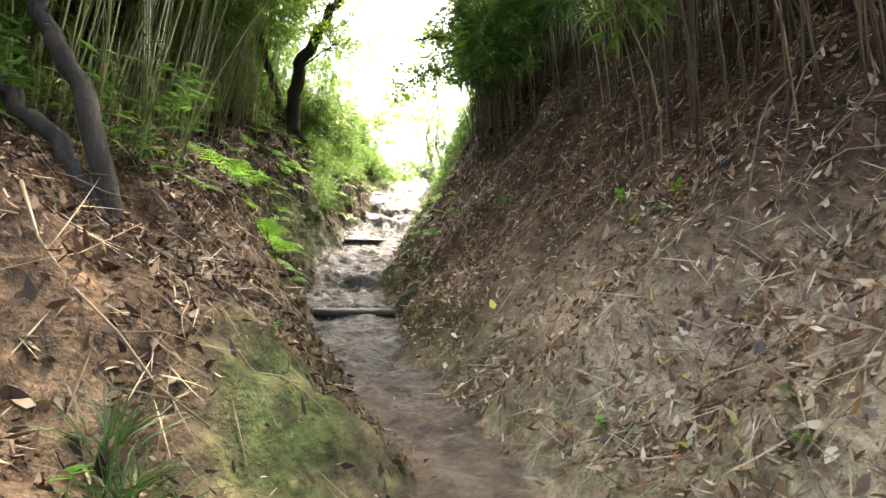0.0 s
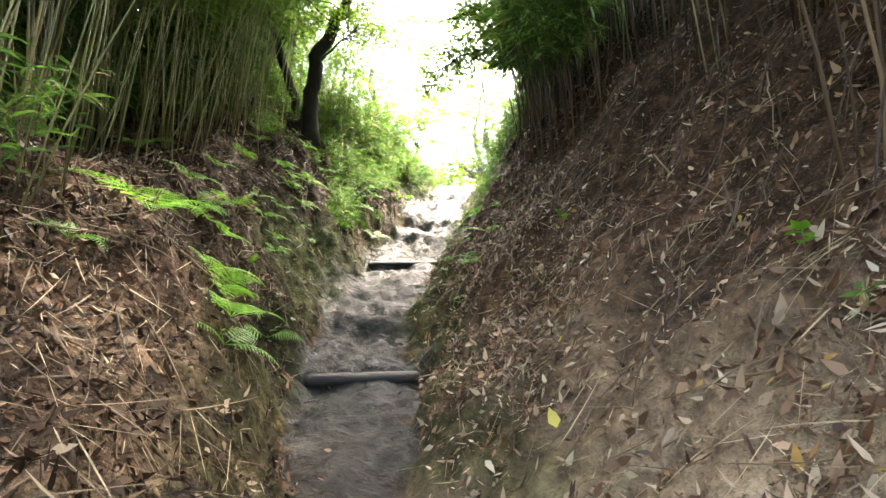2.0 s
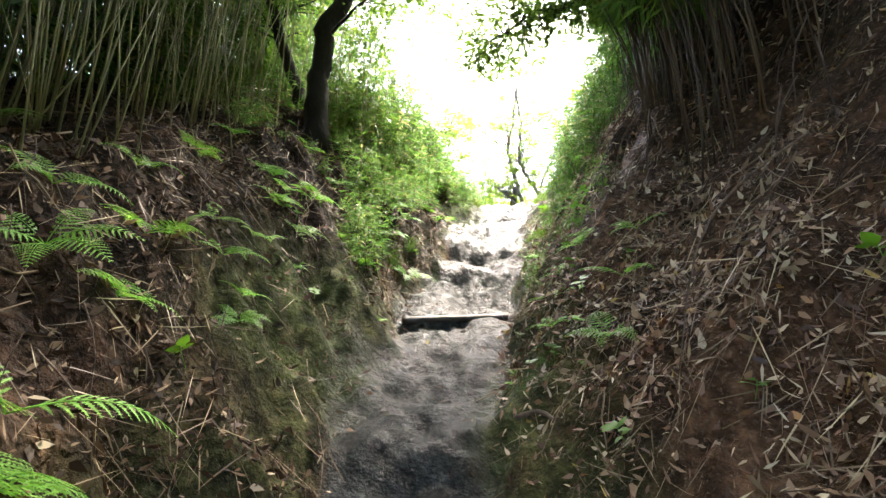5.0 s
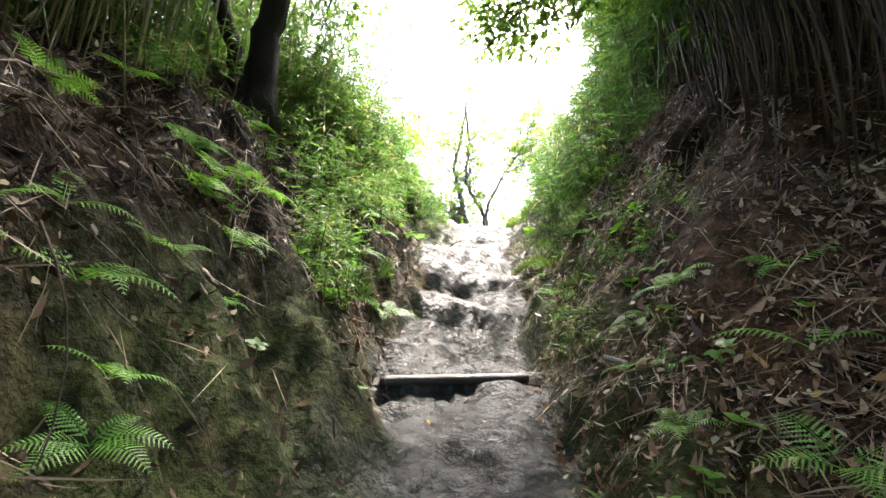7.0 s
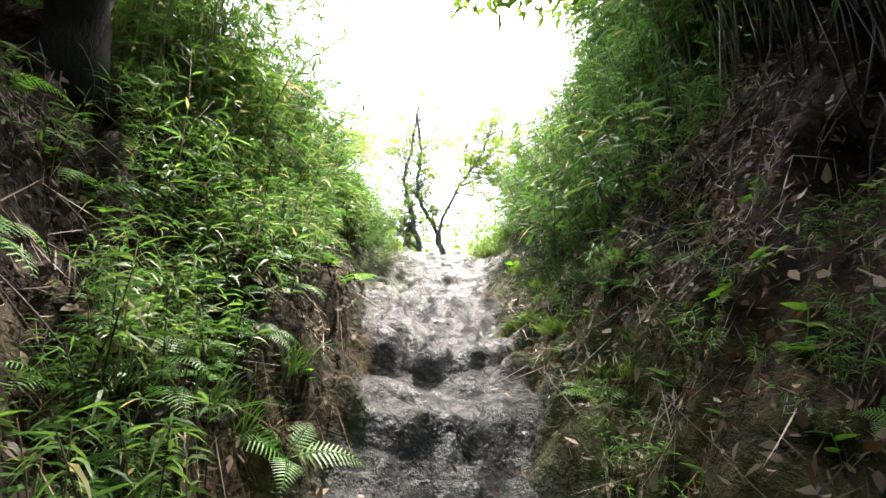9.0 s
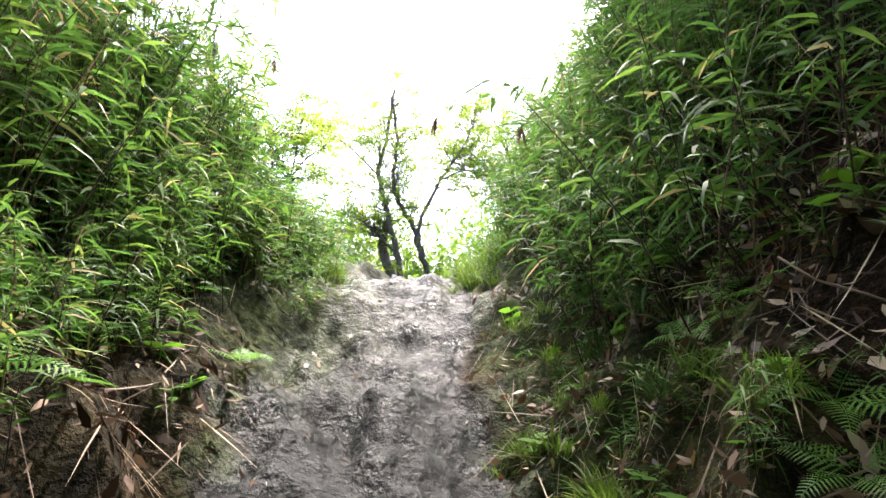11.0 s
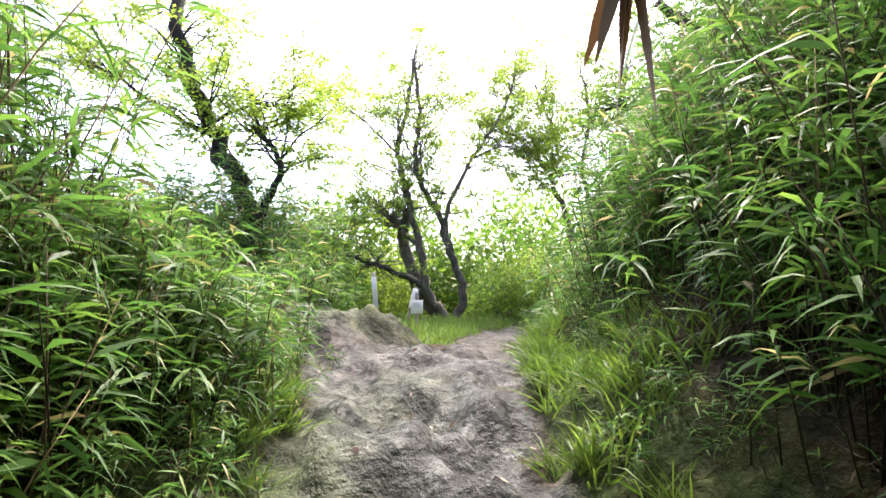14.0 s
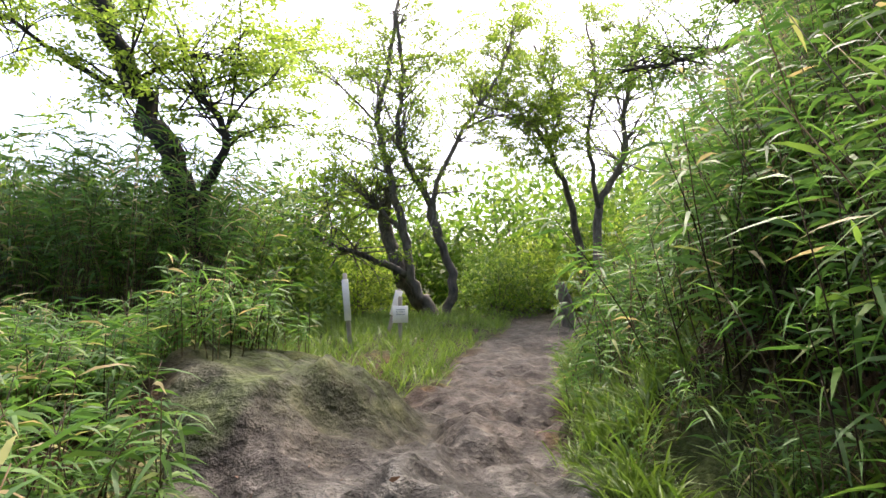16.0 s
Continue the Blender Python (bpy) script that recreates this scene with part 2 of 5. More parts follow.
def raw_mesh(name, verts, faces, mat, smooth=True):
    """A mesh from arrays; faces is (n, 3) or (n, 4)."""
    verts, faces = np.asarray(verts, np.float32), np.asarray(faces, np.int32)
    me = bpy.data.meshes.new(name)
    k = faces.shape[1]
    me.vertices.add(len(verts))
    me.vertices.foreach_set("co", verts.ravel())
    me.loops.add(faces.size)
    me.loops.foreach_set("vertex_index", faces.ravel())
    me.polygons.add(len(faces))
    me.polygons.foreach_set("loop_start", np.arange(0, faces.size, k, dtype=np.int32))
    me.polygons.foreach_set("use_smooth", np.full(len(faces), smooth))
    me.update(calc_edges=True)
    me.validate()
    me.materials.append(mat)
    return me


def part_mesh(name, verts, faces, mat, parent=None, label="", smooth=True):
    ob = new(name, raw_mesh(name, verts, faces, mat, smooth))
    if parent is not None:
        ob.parent = parent
    if label:
        ob["label"] = label
    return ob


def part(name, bm, mat, parent=None, label=""):
    me = bpy.data.meshes.new(name)
    for f in bm.faces:
        f.smooth = True
    bm.to_mesh(me)
    bm.free()
    me.materials.append(mat)
    ob = new(name, me)
    if parent is not None:
        ob.parent = parent
    if label:
        ob["label"] = label
    return ob


def joined(chunks):
    """Several (verts, faces) as one."""
    vs, fs, n = [], [], 0
    for v, f in chunks:
        vs.append(v)
        fs.append(np.asarray(f) + n)
        n += len(v)
    return np.concatenate(vs), np.concatenate(fs)


def unit(v):
    v = np.asarray(v, float)
    return v / np.maximum(np.linalg.norm(v, axis=-1, keepdims=True), 1e-9)


def leaves(P, D, L, W, droop=0.2, up=(0, 0, 1), twist=0.6, r=None, slim=False):
    """Leaf blades from base points P along directions D: six-point blades that droop, or four-point ones (slim)."""
    r = r or rng
    n = len(P)
    P, D = np.asarray(P, float), unit(D)
    L, W = np.broadcast_to(L, n)[:, None], np.broadcast_to(W, n)[:, None]
    N = np.asarray(up, float) + r.normal(0, twist, (n, 3))
    S = unit(np.cross(D, N) + 1e-6)
    drop = np.zeros((n, 3))
    drop[:, 2] = -droop

    def at(s, w):
        return P + D * L * s + drop * L * s * s + S * W * w

    if slim:
        V = np.stack([P, at(0.45, 0.5), at(1.0, 0), at(0.45, -0.5)], 1).reshape(-1, 3)
        F = np.array([[0, 1, 2], [0, 2, 3]])
        k = 4
    else:
        V = np.stack([P, at(0.28, 0.5), at(0.28, -0.5), at(0.65, 0.34), at(0.65, -0.34), at(1.0, 0)], 1).reshape(-1, 3)
        F = np.array([[0, 2, 1], [1, 2, 4], [1, 4, 3], [3, 4, 5]])
        k = 6
    return V, (F[None] + (np.arange(n) * k)[:, None, None]).reshape(-1, 3)


def tube(pts, radii, sides=6):
    """A tapered tube along a polyline, closed at its end; triangles."""
    pts = np.asarray(pts, float)
    radii = np.broadcast_to(radii, len(pts))
    T = unit(np.gradient(pts, axis=0))
    ref = np.array([1.0, 0, 0]) if abs(T[0][0]) < 0.8 else np.array([0, 1.0, 0])
    A = unit(np.cross(T, ref))
    B = np.cross(T, A)
    ang = np.arange(sides) * 2 * np.pi / sides
    V = (pts[:, None] + radii[:, None, None] * (A[:, None] * np.cos(ang)[None, :, None] + B[:, None] * np.sin(ang)[None, :, None])).reshape(-1, 3)
    V = np.concatenate([V, pts[:1], pts[-1:]])
    F, m = [], len(pts)
    for i in range(m - 1):
        for j in range(sides):
            a, b = i * sides + j, i * sides + (j + 1) % sides
            F += [(a, b, b + sides), (a, b + sides, a + sides)]
    for j in range(sides):
        F += [(m * sides, (j + 1) % sides, j), (m * sides + 1, (m - 1) * sides + j, (m - 1) * sides + (j + 1) % sides)]
    return V, np.array(F)


def smooth_line(ctrl, per=4):
    """A smooth curve through control points (Catmull-Rom)."""
    c = np.asarray(ctrl, float)
    c = np.concatenate([2 * c[:1] - c[1:2], c, 2 * c[-1:] - c[-2:-1]])
    out = []
    for i in range(1, len(c) - 2):
        for s in np.arange(per) / per:
            a, b, d, e = c[i - 1], c[i], c[i + 1], c[i + 2]
            out.append(0.5 * (2 * b + (d - a) * s + (2 * a - 5 * b + 4 * d - e) * s * s + (3 * b - a - 3 * d + e) * s ** 3))
    return np.array(out + [c[-2]])


def lattice(ix, iy, seed):
    h = (ix.astype(np.int64) * 374761393 + iy.astype(np.int64) * 668265263 + seed * 144269) & 0x7FFFFFFF
    h = ((h ^ (h >> 13)) * 1274126177) & 0x7FFFFFFF
    return ((h ^ (h >> 16)) & 0xFFFF) / 65535.0


def vnoise(x, y, size, seed=0):
    """Smooth noise from 0 to 1 with lumps of that size in metres."""
    u, v = np.asarray(x, float) / size, np.asarray(y, float) / size
    iu, iv = np.floor(u), np.floor(v)
    fu, fv = u - iu, v - iv
    fu, fv = fu * fu * (3 - 2 * fu), fv * fv * (3 - 2 * fv)
    a, b = lattice(iu, iv, seed), lattice(iu + 1, iv, seed)
    c, d = lattice(iu, iv + 1, seed), lattice(iu + 1, iv + 1, seed)
    return (a * (1 - fu) + b * fu) * (1 - fv) + (c * (1 - fu) + d * fu) * fv


# ---- the lie of the land ----
EDGE_Y = [-6, 0, 2.5, 3.15, 4.4, 5.1, 6.2, 7.5, 9, 9.7, 11, 12.1, 13.6, 14.5, 16, 17.5, 18.4, 20.2, 23, 27, 40]
EDGE_L = [-0.6, -0.5, -0.28, -0.7, -1.2, -1.75, -2.2, -2.45, -2.55, -2.65, -2.6, -2.7, -2.45, -2.6, -2.85, -2.3, -1.75, -1.5, -0.5, 0.6, 4]
EDGE_R = [0.4, 0.45, 0.32, -0.05, -0.55, -0.76, -1.07, -1.46, -1.62, -1.55, -1.45, -1.55, -1.5, -1.5, -1.35, -1.0, -0.75, 0.0, 1.0, 2.2, 6]
FLOOR_Y = [-6, 0, 2.6, 6.42, 6.5, 7.25, 7.45, 8.1, 8.3, 8.9, 9.6, 9.68, 10.2, 10.6, 10.68, 11.15, 11.36, 11.43, 12.2, 12.3, 13.0, 13.1, 13.7, 14.35, 15, 15.7, 16.3, 17.2, 20, 27, 40]
FLOOR_Z = [-0.9, 0.08, 0.5, 1.14, 1.26, 1.55, 1.74, 1.97, 2.1, 2.3, 2.42, 2.58, 2.72, 2.98, 3.13, 3.26, 3.36, 3.51, 3.78, 3.9, 4.2, 4.3, 4.56, 4.74, 4.85, 4.95, 4.97, 4.91, 4.97, 5.2, 5.0]
REACH = np.array([0, 0.3, 0.6, 1, 1.5, 2, 3, 4, 6, 10])
RISE_Y = [-6, 2.5, 5.0, 8.0, 10.3, 12.5, 14.5, 15.8, 17.5, 20, 27]
RISE_L = np.array([
    [0, 0.2, 0.45, 0.82, 1.2, 1.5, 1.95, 2.3, 2.7, 3.2], [0, 0.2, 0.45, 0.82, 1.2, 1.5, 1.95, 2.3, 2.7, 3.2],
    [0, 0.45, 0.95, 1.5, 1.95, 2.2, 2.45, 2.65, 3.0, 3.5], [0, 0.42, 0.8, 1.4, 1.95, 2.25, 2.55, 2.75, 3.1, 3.6],
    [0, 0.45, 0.95, 1.6, 2.1, 2.35, 2.7, 3.0, 3.4, 3.8], [0, 0.25, 0.45, 0.75, 1.0, 1.2, 1.5, 1.7, 1.9, 2.0],
    [0, 0.15, 0.3, 0.45, 0.6, 0.7, 0.8, 0.85, 0.9, 0.8], [0, 0.04, 0.08, 0.14, 0.25, 0.35, 0.45, 0.5, 0.5, 0.4], [0, 0.03, 0.06, 0.08, 0.12, 0.15, 0.25, 0.3, 0.3, 0.2],
    [0, 0.02, 0.05, 0.1, 0.1, 0.1, 0.1, 0.1, 0.1, 0.0], [0, 0.02, 0.05, 0.05, 0.05, 0.05, 0.0, 0.0, -0.2, -0.8]])
RISE_R = np.array([
    [0, 0.28, 0.55, 0.95, 1.45, 2.0, 3.1, 4.2, 5.8, 7.5], [0, 0.28, 0.55, 0.95, 1.45, 2.0, 3.1, 4.2, 5.8, 7.5],
    [0, 0.3, 0.55, 0.95, 1.45, 2.0, 3.3, 4.4, 6.0, 7.6], [0, 0.38, 0.65, 1.0, 1.5, 2.0, 3.3, 4.4, 6.0, 7.6],
    [0, 0.5, 1.05, 1.65, 2.3, 2.9, 3.9, 4.7, 6.0, 7.0], [0, 0.35, 0.7, 1.2, 1.75, 2.2, 3.0, 3.6, 4.6, 5.4],
    [0, 0.2, 0.45, 0.8, 1.2, 1.6, 2.4, 3.1, 4.2, 5.2], [0, 0.2, 0.48, 0.9, 1.45, 1.95, 2.8, 3.5, 4.5, 5.5], [0, 0.14, 0.36, 0.78, 1.35, 1.85, 2.7, 3.4, 4.4, 5.4],
    [0, 0.08, 0.2, 0.5, 1.0, 1.5, 2.3, 2.9, 3.7, 4.6], [0, 0.03, 0.06, 0.1, 0.15, 0.25, 0.5, 0.8, 1.4, 2.2]])


def ease(a, b, v):
    s = np.clip((np.asarray(v, float) - a) / (b - a), 0, 1)
    return s * s * (3 - 2 * s)


def beyond(x, y):
    """Metres beyond the tread's left and right edge (negative within)."""
    wob = (vnoise(x, y, 0.5, 5) - 0.5) * 0.26 + (vnoise(x, y, 0.16, 25) - 0.5) * 0.14
    return np.interp(y, EDGE_Y, EDGE_L) + wob - x, x - np.interp(y, EDGE_Y, EDGE_R) + wob


def bank(u, y, table):
    iy = np.interp(y, RISE_Y, np.arange(len(RISE_Y)))
    iu = np.interp(np.clip(u, 0, 10), REACH, np.arange(len(REACH)))
    a, b = np.minimum(np.floor(iy).astype(int), len(RISE_Y) - 2), np.minimum(np.floor(iu).astype(int), len(REACH) - 2)
    p, q = iy - a, iu - b
    return (table[a, b] * (1 - q) + table[a, b + 1] * q) * (1 - p) + (table[a + 1, b] * (1 - q) + table[a + 1, b + 1] * q) * p


def height(x, y):
    """The ground's height."""
    x, y = np.broadcast_arrays(np.asarray(x, float), np.asarray(y, float))
    mid = np.interp(y, [0, 6, 9, 30], [0, -1.6, -2.1, -1.8])
    near = ease(5.5, 6.2, y) * (1 - ease(12.6, 13.4, y))
    slant = 0.34 * near * np.clip(x - mid, -0.9, 0.9)
    ragged = near * ((vnoise(x, y, 0.45, 8) - 0.5) * 0.42 + (vnoise(x, y, 0.17, 9) - 0.5) * 0.1) * ease(9.9, 10.4, y)
    z = np.interp(y - slant + ragged, FLOOR_Y, FLOOR_Z)
    ul, ur = beyond(x, y)
    z = z + bank(ul, y, RISE_L) + bank(ur, y, RISE_R)
    off = ease(0.0, 0.4, np.maximum(ul, ur))
    wild = np.interp(y, [-6, 3, 6, 12, 14.5, 15.5], [0.7, 0.9, 1.5, 1.5, 1.0, 0.45])
    hollow = np.abs(vnoise(x, y, 0.33, 14) - 0.5) * 2
    z = z + off * wild * ((vnoise(x, y, 0.9, 1) - 0.5) * 0.26 + (vnoise(x, y, 0.28, 2) - 0.5) * 0.14 + (vnoise(x, y, 0.1, 3) - 0.5) * 0.07 - 0.13 * np.clip(0.35 - hollow, 0, 1))
    ledge = np.exp(-(((x + 2.85) / 0.42) ** 2 + ((y - 7.7) / 1.1) ** 2) ** 2)
    z = z + ledge * (0.3 * (vnoise(x, y, 0.24, 15) - 0.45) + 0.1 * (vnoise(x, y, 0.09, 16) - 0.5))
    lump = np.interp(y, [0, 2, 6, 9, 10, 13, 14.5, 16, 20], [0.35, 0.55, 0.9, 1.2, 1.8, 1.9, 1.5, 1.6, 1.0])
    z = z + (1 - off) * lump * ((vnoise(x, y, 0.42, 4) - 0.5) * 0.12 + (vnoise(x, y, 0.16, 6) - 0.5) * 0.075 + (vnoise(x, y, 0.085, 7) - 0.5) * 0.05)
    mound = ((x + 2.88) / 0.82) ** 2 + ((y - 17.0) / 0.9) ** 2 + 0.3 * (vnoise(x, y, 0.4, 41) - 0.5) + 0.1 * (vnoise(x, y, 0.14, 42) - 0.5)
    z = z + 0.38 * (1 - ease(0.2, 1.3, mound)) * (1 + 0.25 * (vnoise(x, y, 0.3, 43) - 0.5))
    z = z + 0.05 * np.exp(-(((x + 1.95) / 0.28) ** 2 + ((y - 7.75) / 0.3) ** 2))
    away = np.hypot(x + 2, y - 12)
    far = -9 + 6 * (vnoise(x, y, 90, 12) - 0.5)
    return z + (far - z) * ease(24, 75, away)


def spread(fine_a, fine_b, step, out, growth=1.16):
    """Grid lines: even between two places, then wider and wider outwards."""
    mid = np.arange(fine_a, fine_b + 1e-6, step)
    tail, d = [], step
    while not tail or tail[-1] < out:
        d *= growth
        tail.append((tail[-1] if tail else 0) + d)
    tail = np.array(tail)
    return np.concatenate([fine_a - tail[::-1], mid, fine_b + tail])


gx, gy = spread(-4.6, 2.2, 0.032, 900), spread(0.6, 19.0, 0.04, 900)
GX, GY = np.meshgrid(gx, gy)
GZ = height(GX, GY)
nx, ny = len(gx), len(gy)
idx = np.arange(nx * ny).reshape(ny, nx)
quads = np.stack([idx[:-1, :-1], idx[:-1, 1:], idx[1:, 1:], idx[1:, :-1]], -1).reshape(-1, 4)
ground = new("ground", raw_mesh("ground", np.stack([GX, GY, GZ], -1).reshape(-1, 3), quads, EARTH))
tagged(ground, "brown earth trail cut between leaf-littered mossy banks", "ground", kind="structure")
ul, ur = beyond(GX, GY)
tread = (1 - 0.15 * np.exp(-(((GX + 2.85) / 0.9) ** 2 + ((GY - 16.95) / 0.9) ** 2) ** 2)) * (1 - ease(-0.06, 0.14, np.maximum(ul, ur) - 0.7 * np.exp(-(((GX + 2.75) / 0.9) ** 2 + ((GY - 16.7) / 0.75) ** 2) ** 2) + (vnoise(GX, GY, 0.2, 21) - 0.5) * 0.3)) * np.interp(GY, [0, 3, 6, 14.5, 17, 40], [0.22, 0.5, 1, 1, 0.6, 0.5])
moss = np.zeros_like(GX)
side = ease(-0.05, 0.1, np.maximum(ul, ur)) * (1 - ease(0.35, 0.8, np.maximum(ul, ur)))
moss = side * np.interp(GY, [0, 5, 8, 12, 15, 20, 26], [0.7, 0.45, 0.6, 0.9, 0.9, 0.8, 0.5])
moss = moss * np.where(ul > 0.1, 1 - 0.75 * ease(9.0, 9.8, GY) * (1 - ease(11.8, 12.8, GY)), 1)
moss = np.maximum(moss, 0.95 * np.exp(-(((GX + 2.8) / 0.75) ** 2 + ((GY - 17.05) / 0.72) ** 2) ** 2))
moss = np.maximum(moss, 1.0 * np.exp(-(((GX + 2.85) / 0.7) ** 2 + ((GY - 13.5) / 1.2) ** 2) ** 2))
moss = np.maximum(moss, 0.4 * np.exp(-(((GX + 2.2) / 0.4) ** 2 + ((GY - 15.0) / 0.6) ** 2) ** 2))
moss = np.maximum(moss, 1.0 * np.exp(-(((GX + 0.85) / 0.36) ** 2 + ((GY - 2.3) / 0.55) ** 2) ** 2))
moss = np.maximum(moss, 0.95 * np.exp(-(((GX + 1.3) / 0.3) ** 2 + ((GY - 8.0) / 0.8) ** 2) ** 2))
moss = np.maximum(moss, 0.8 * np.exp(-(((GX + 2.9) / 0.5) ** 2 + ((GY - 7.75) / 0.9) ** 2) ** 2))
moss = np.maximum(moss, ease(0.4, 1.2, np.maximum(ul, ur)) * ease(17, 21, GY) * 0.8)
clay_bed = np.where(ur > 0, 1 - ease(3.6, 6.6, GY), 0.4 * (1 - ease(2.8, 5.0, GY))) * (1 - ease(0.45, 1.7, np.maximum(ul, ur)))
# where bank shade goes into the soil colour: left bank, upper right bank
bank_shade = 0.9 * ease(0.0, 0.25, ul) * ease(4.5, 6.5, GY) * (1 - ease(14.0, 15.2, GY)) + 0.7 * ease(0.3, 0.8, ur) * ease(8.5, 10.0, GY) * (1 - ease(14.0, 15.5, GY))
bank_shade = bank_shade * (0.6 + 0.5 * vnoise(GX, GY, 0.6, 51)).clip(0, 1)
# tread turns paler from y 12, half as much past 17, not on the mound
tread_pale = ease(11.8, 13.4, GY) * (1 - 0.5 * ease(16.0, 17.2, GY)) * (1 - np.exp(-(((GX + 2.9) / 0.95) ** 2 + ((GY - 17.0) / 0.95) ** 2) ** 2))
for key, val in (("tread", tread), ("moss", moss), ("clay", clay_bed), ("tread_pale", tread_pale), ("bank_shade", bank_shade)):
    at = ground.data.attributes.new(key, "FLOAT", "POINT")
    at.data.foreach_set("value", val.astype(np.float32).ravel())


def on_ground(x, y):
    return float(height(x, y))


def x_left(u, y):
    return float(np.interp(y, EDGE_Y, EDGE_L)) - u


def x_right(u, y):
    return float(np.interp(y, EDGE_Y, EDGE_R)) + u


def slope_normal(x, y, d=0.05):
    gx_ = (height(x + d, y) - height(x - d, y)) / (2 * d)
    gy_ = (height(x, y + d) - height(x, y - d)) / (2 * d)
    return unit(np.stack([-gx_, -gy_, np.ones_like(gx_)], -1))


def thing(name, x, y, z, label, category, group="", kind=""):
    ob = new(name)
    ob.empty_display_size = 0.1
    ob.matrix_world = pose(x, y, z)
    return tagged(ob, label, category, group, kind)


def open_lane(x, y):
    """The open lane in the thicket before the stout twin-stemmed tree."""
    ax, ay, bx, by = -1.2, 4.5, -4.1, 10.1
    f = min(1.0, max(0.0, ((x - ax) * (bx - ax) + (y - ay) * (by - ay)) / ((bx - ax) ** 2 + (by - ay) ** 2)))
    return math.hypot(x - ax - f * (bx - ax), y - ay - f * (by - ay)) < 0.42


# ---- log steps ----


def log_step(a, b, radius, label):
    """A worn round log laid across the trail, with chamfered sawn ends and a peg at each end."""
    a, b = Vector(a), Vector(b)
    base = thing("log_step", *((a + b) / 2), label, "step", "log steps")
    n, sides = 26, 16
    V, F = [], []
    r = random.Random(int(a.x * 100))
    for i in range(n + 1):
        s = i / n
        end = min(s, 1 - s) * n
        rad = radius * (0.82 if end == 0 else 0.96 if end == 1 else 1.0)
        mid = (a + (b - a) * s) - (a + b) / 2
        axis = (b - a).normalized()
        out = axis.cross(Vector((0, 0, 1))).normalized()
        for j in range(sides):
            t = 2 * math.pi * j / sides
            wear = 1 + 0.07 * noise.noise((s * 9 + a.x, math.cos(t) * 1.3, math.sin(t) * 1.3)) + 0.02 * r.uniform(-1, 1)
            flat = 0.84 if math.sin(t) > 0.6 else 1.0
            V.append(mid + out * math.cos(t) * rad * wear + Vector((0, 0, math.sin(t) * rad * wear * flat)))
    for i in range(n):
        for j in range(sides):
            k = (j + 1) % sides
            F.append((i * sides + j, i * sides + k, (i + 1) * sides + k, (i + 1) * sides + j))
    bm = bmesh.new()
    vs = [bm.verts.new(v) for v in V]
    for f in F:
        bm.faces.new([vs[q] for q in f])
    bm.faces.new(vs[:sides][::-1])
    bm.faces.new(vs[-sides:])
    bmesh.ops.recalc_face_normals(bm, faces=bm.faces)
    part("log", bm, LOG, base)
    return base


log_step((-2.14, 6.27, 1.2), (-1.14, 6.6, 1.21), 0.066, "dark wet round log laid across the trail as a step")
log_step((-2.66, 9.47, 2.505), (-1.6, 9.84, 2.53), 0.045, "dark wet timber edge of a trodden earth step")

# ---- thin bamboo ----


def bamboo_parts(r, tall, leafy_from, count, lean, arch, thick, skip=1):
    """One culm with nodes and its leaves, rooted at the origin: (culm, leaf) arrays."""
    n = 7
    s = np.linspace(0, 1, n)
    a = r.uniform(-0.5, 0.5)
    pts = np.stack([lean * s * tall * 0.5 + arch * s ** 3 * tall * 0.5, np.sin(a) * 0.3 * s * tall + 0.06 * np.sin(s * r.uniform(3, 7) + a), s * tall * (1 - 0.12 * abs(arch))], -1)
    pts[0, 2] = -0.12
    culm = [tube(pts, thick * (1 - 0.65 * s), 5)]
    for i in range(count // 6):
        q = r.uniform(leafy_from, 1)
        p = np.array([np.interp(q, s, pts[:, k]) for k in range(3)])
        d = unit(np.array([r.normal(0, 1), r.normal(0, 1), r.uniform(0.1, 0.8)])) * r.uniform(0.2, 0.5)
        culm.append(tube([p, p + d * 0.55, p + d + [0, 0, -0.03]], [thick * 0.3, thick * 0.2, 0.001], 3) if i % skip == 0 else (np.zeros((0, 3)), np.zeros((0, 3), int)))
        k = 6
        P = p + d * r.uniform(0.5, 1.0, (k, 1))
        D = unit(d) + r.normal(0, 0.7, (k, 3)) + [0, 0, -0.25]
        culm[-1] += (P, D, r.uniform(0.09, 0.17, k), r.uniform(0.013, 0.024, k))
    return culm


def bamboo_arrays(r, tall, leafy_from, count, lean=0.1, arch=0.2, thick=0.009):
    raw = bamboo_parts(r, tall, leafy_from, count, lean, arch, thick)
    wood = (raw[0][:2], joined([(c[0], c[1]) for c in raw[1:]]))
    tufts = [c[2:] for c in raw if len(c) > 2]
    P, D = np.concatenate([q[0] for q in tufts]), np.concatenate([q[1] for q in tufts])
    L, W = np.concatenate([q[2] for q in tufts]), np.concatenate([q[3] for q in tufts])
    return wood, leaves(P, D, L, W, 0.3, r=r)


def bamboo_kind(n, seed, label, group, mat, **kw):
    r = np.random.default_rng(seed)
    made = []
    for i in range(n):
        wood, foliage = bamboo_arrays(r, **{k: (v(r) if callable(v) else v) for k, v in kw.items()})
        base = thing("bamboo", 0, 0, -30, label, "bamboo", group)
        part_mesh("culm", *wood[0], mat, base)
        tagged(part_mesh("twig_spray", *wood[1], mat, base), kind="stuff")
        tagged(part_mesh("foliage", *foliage, BAMBOO_LEAF, base), kind="stuff")
        made.append(base)
    return made


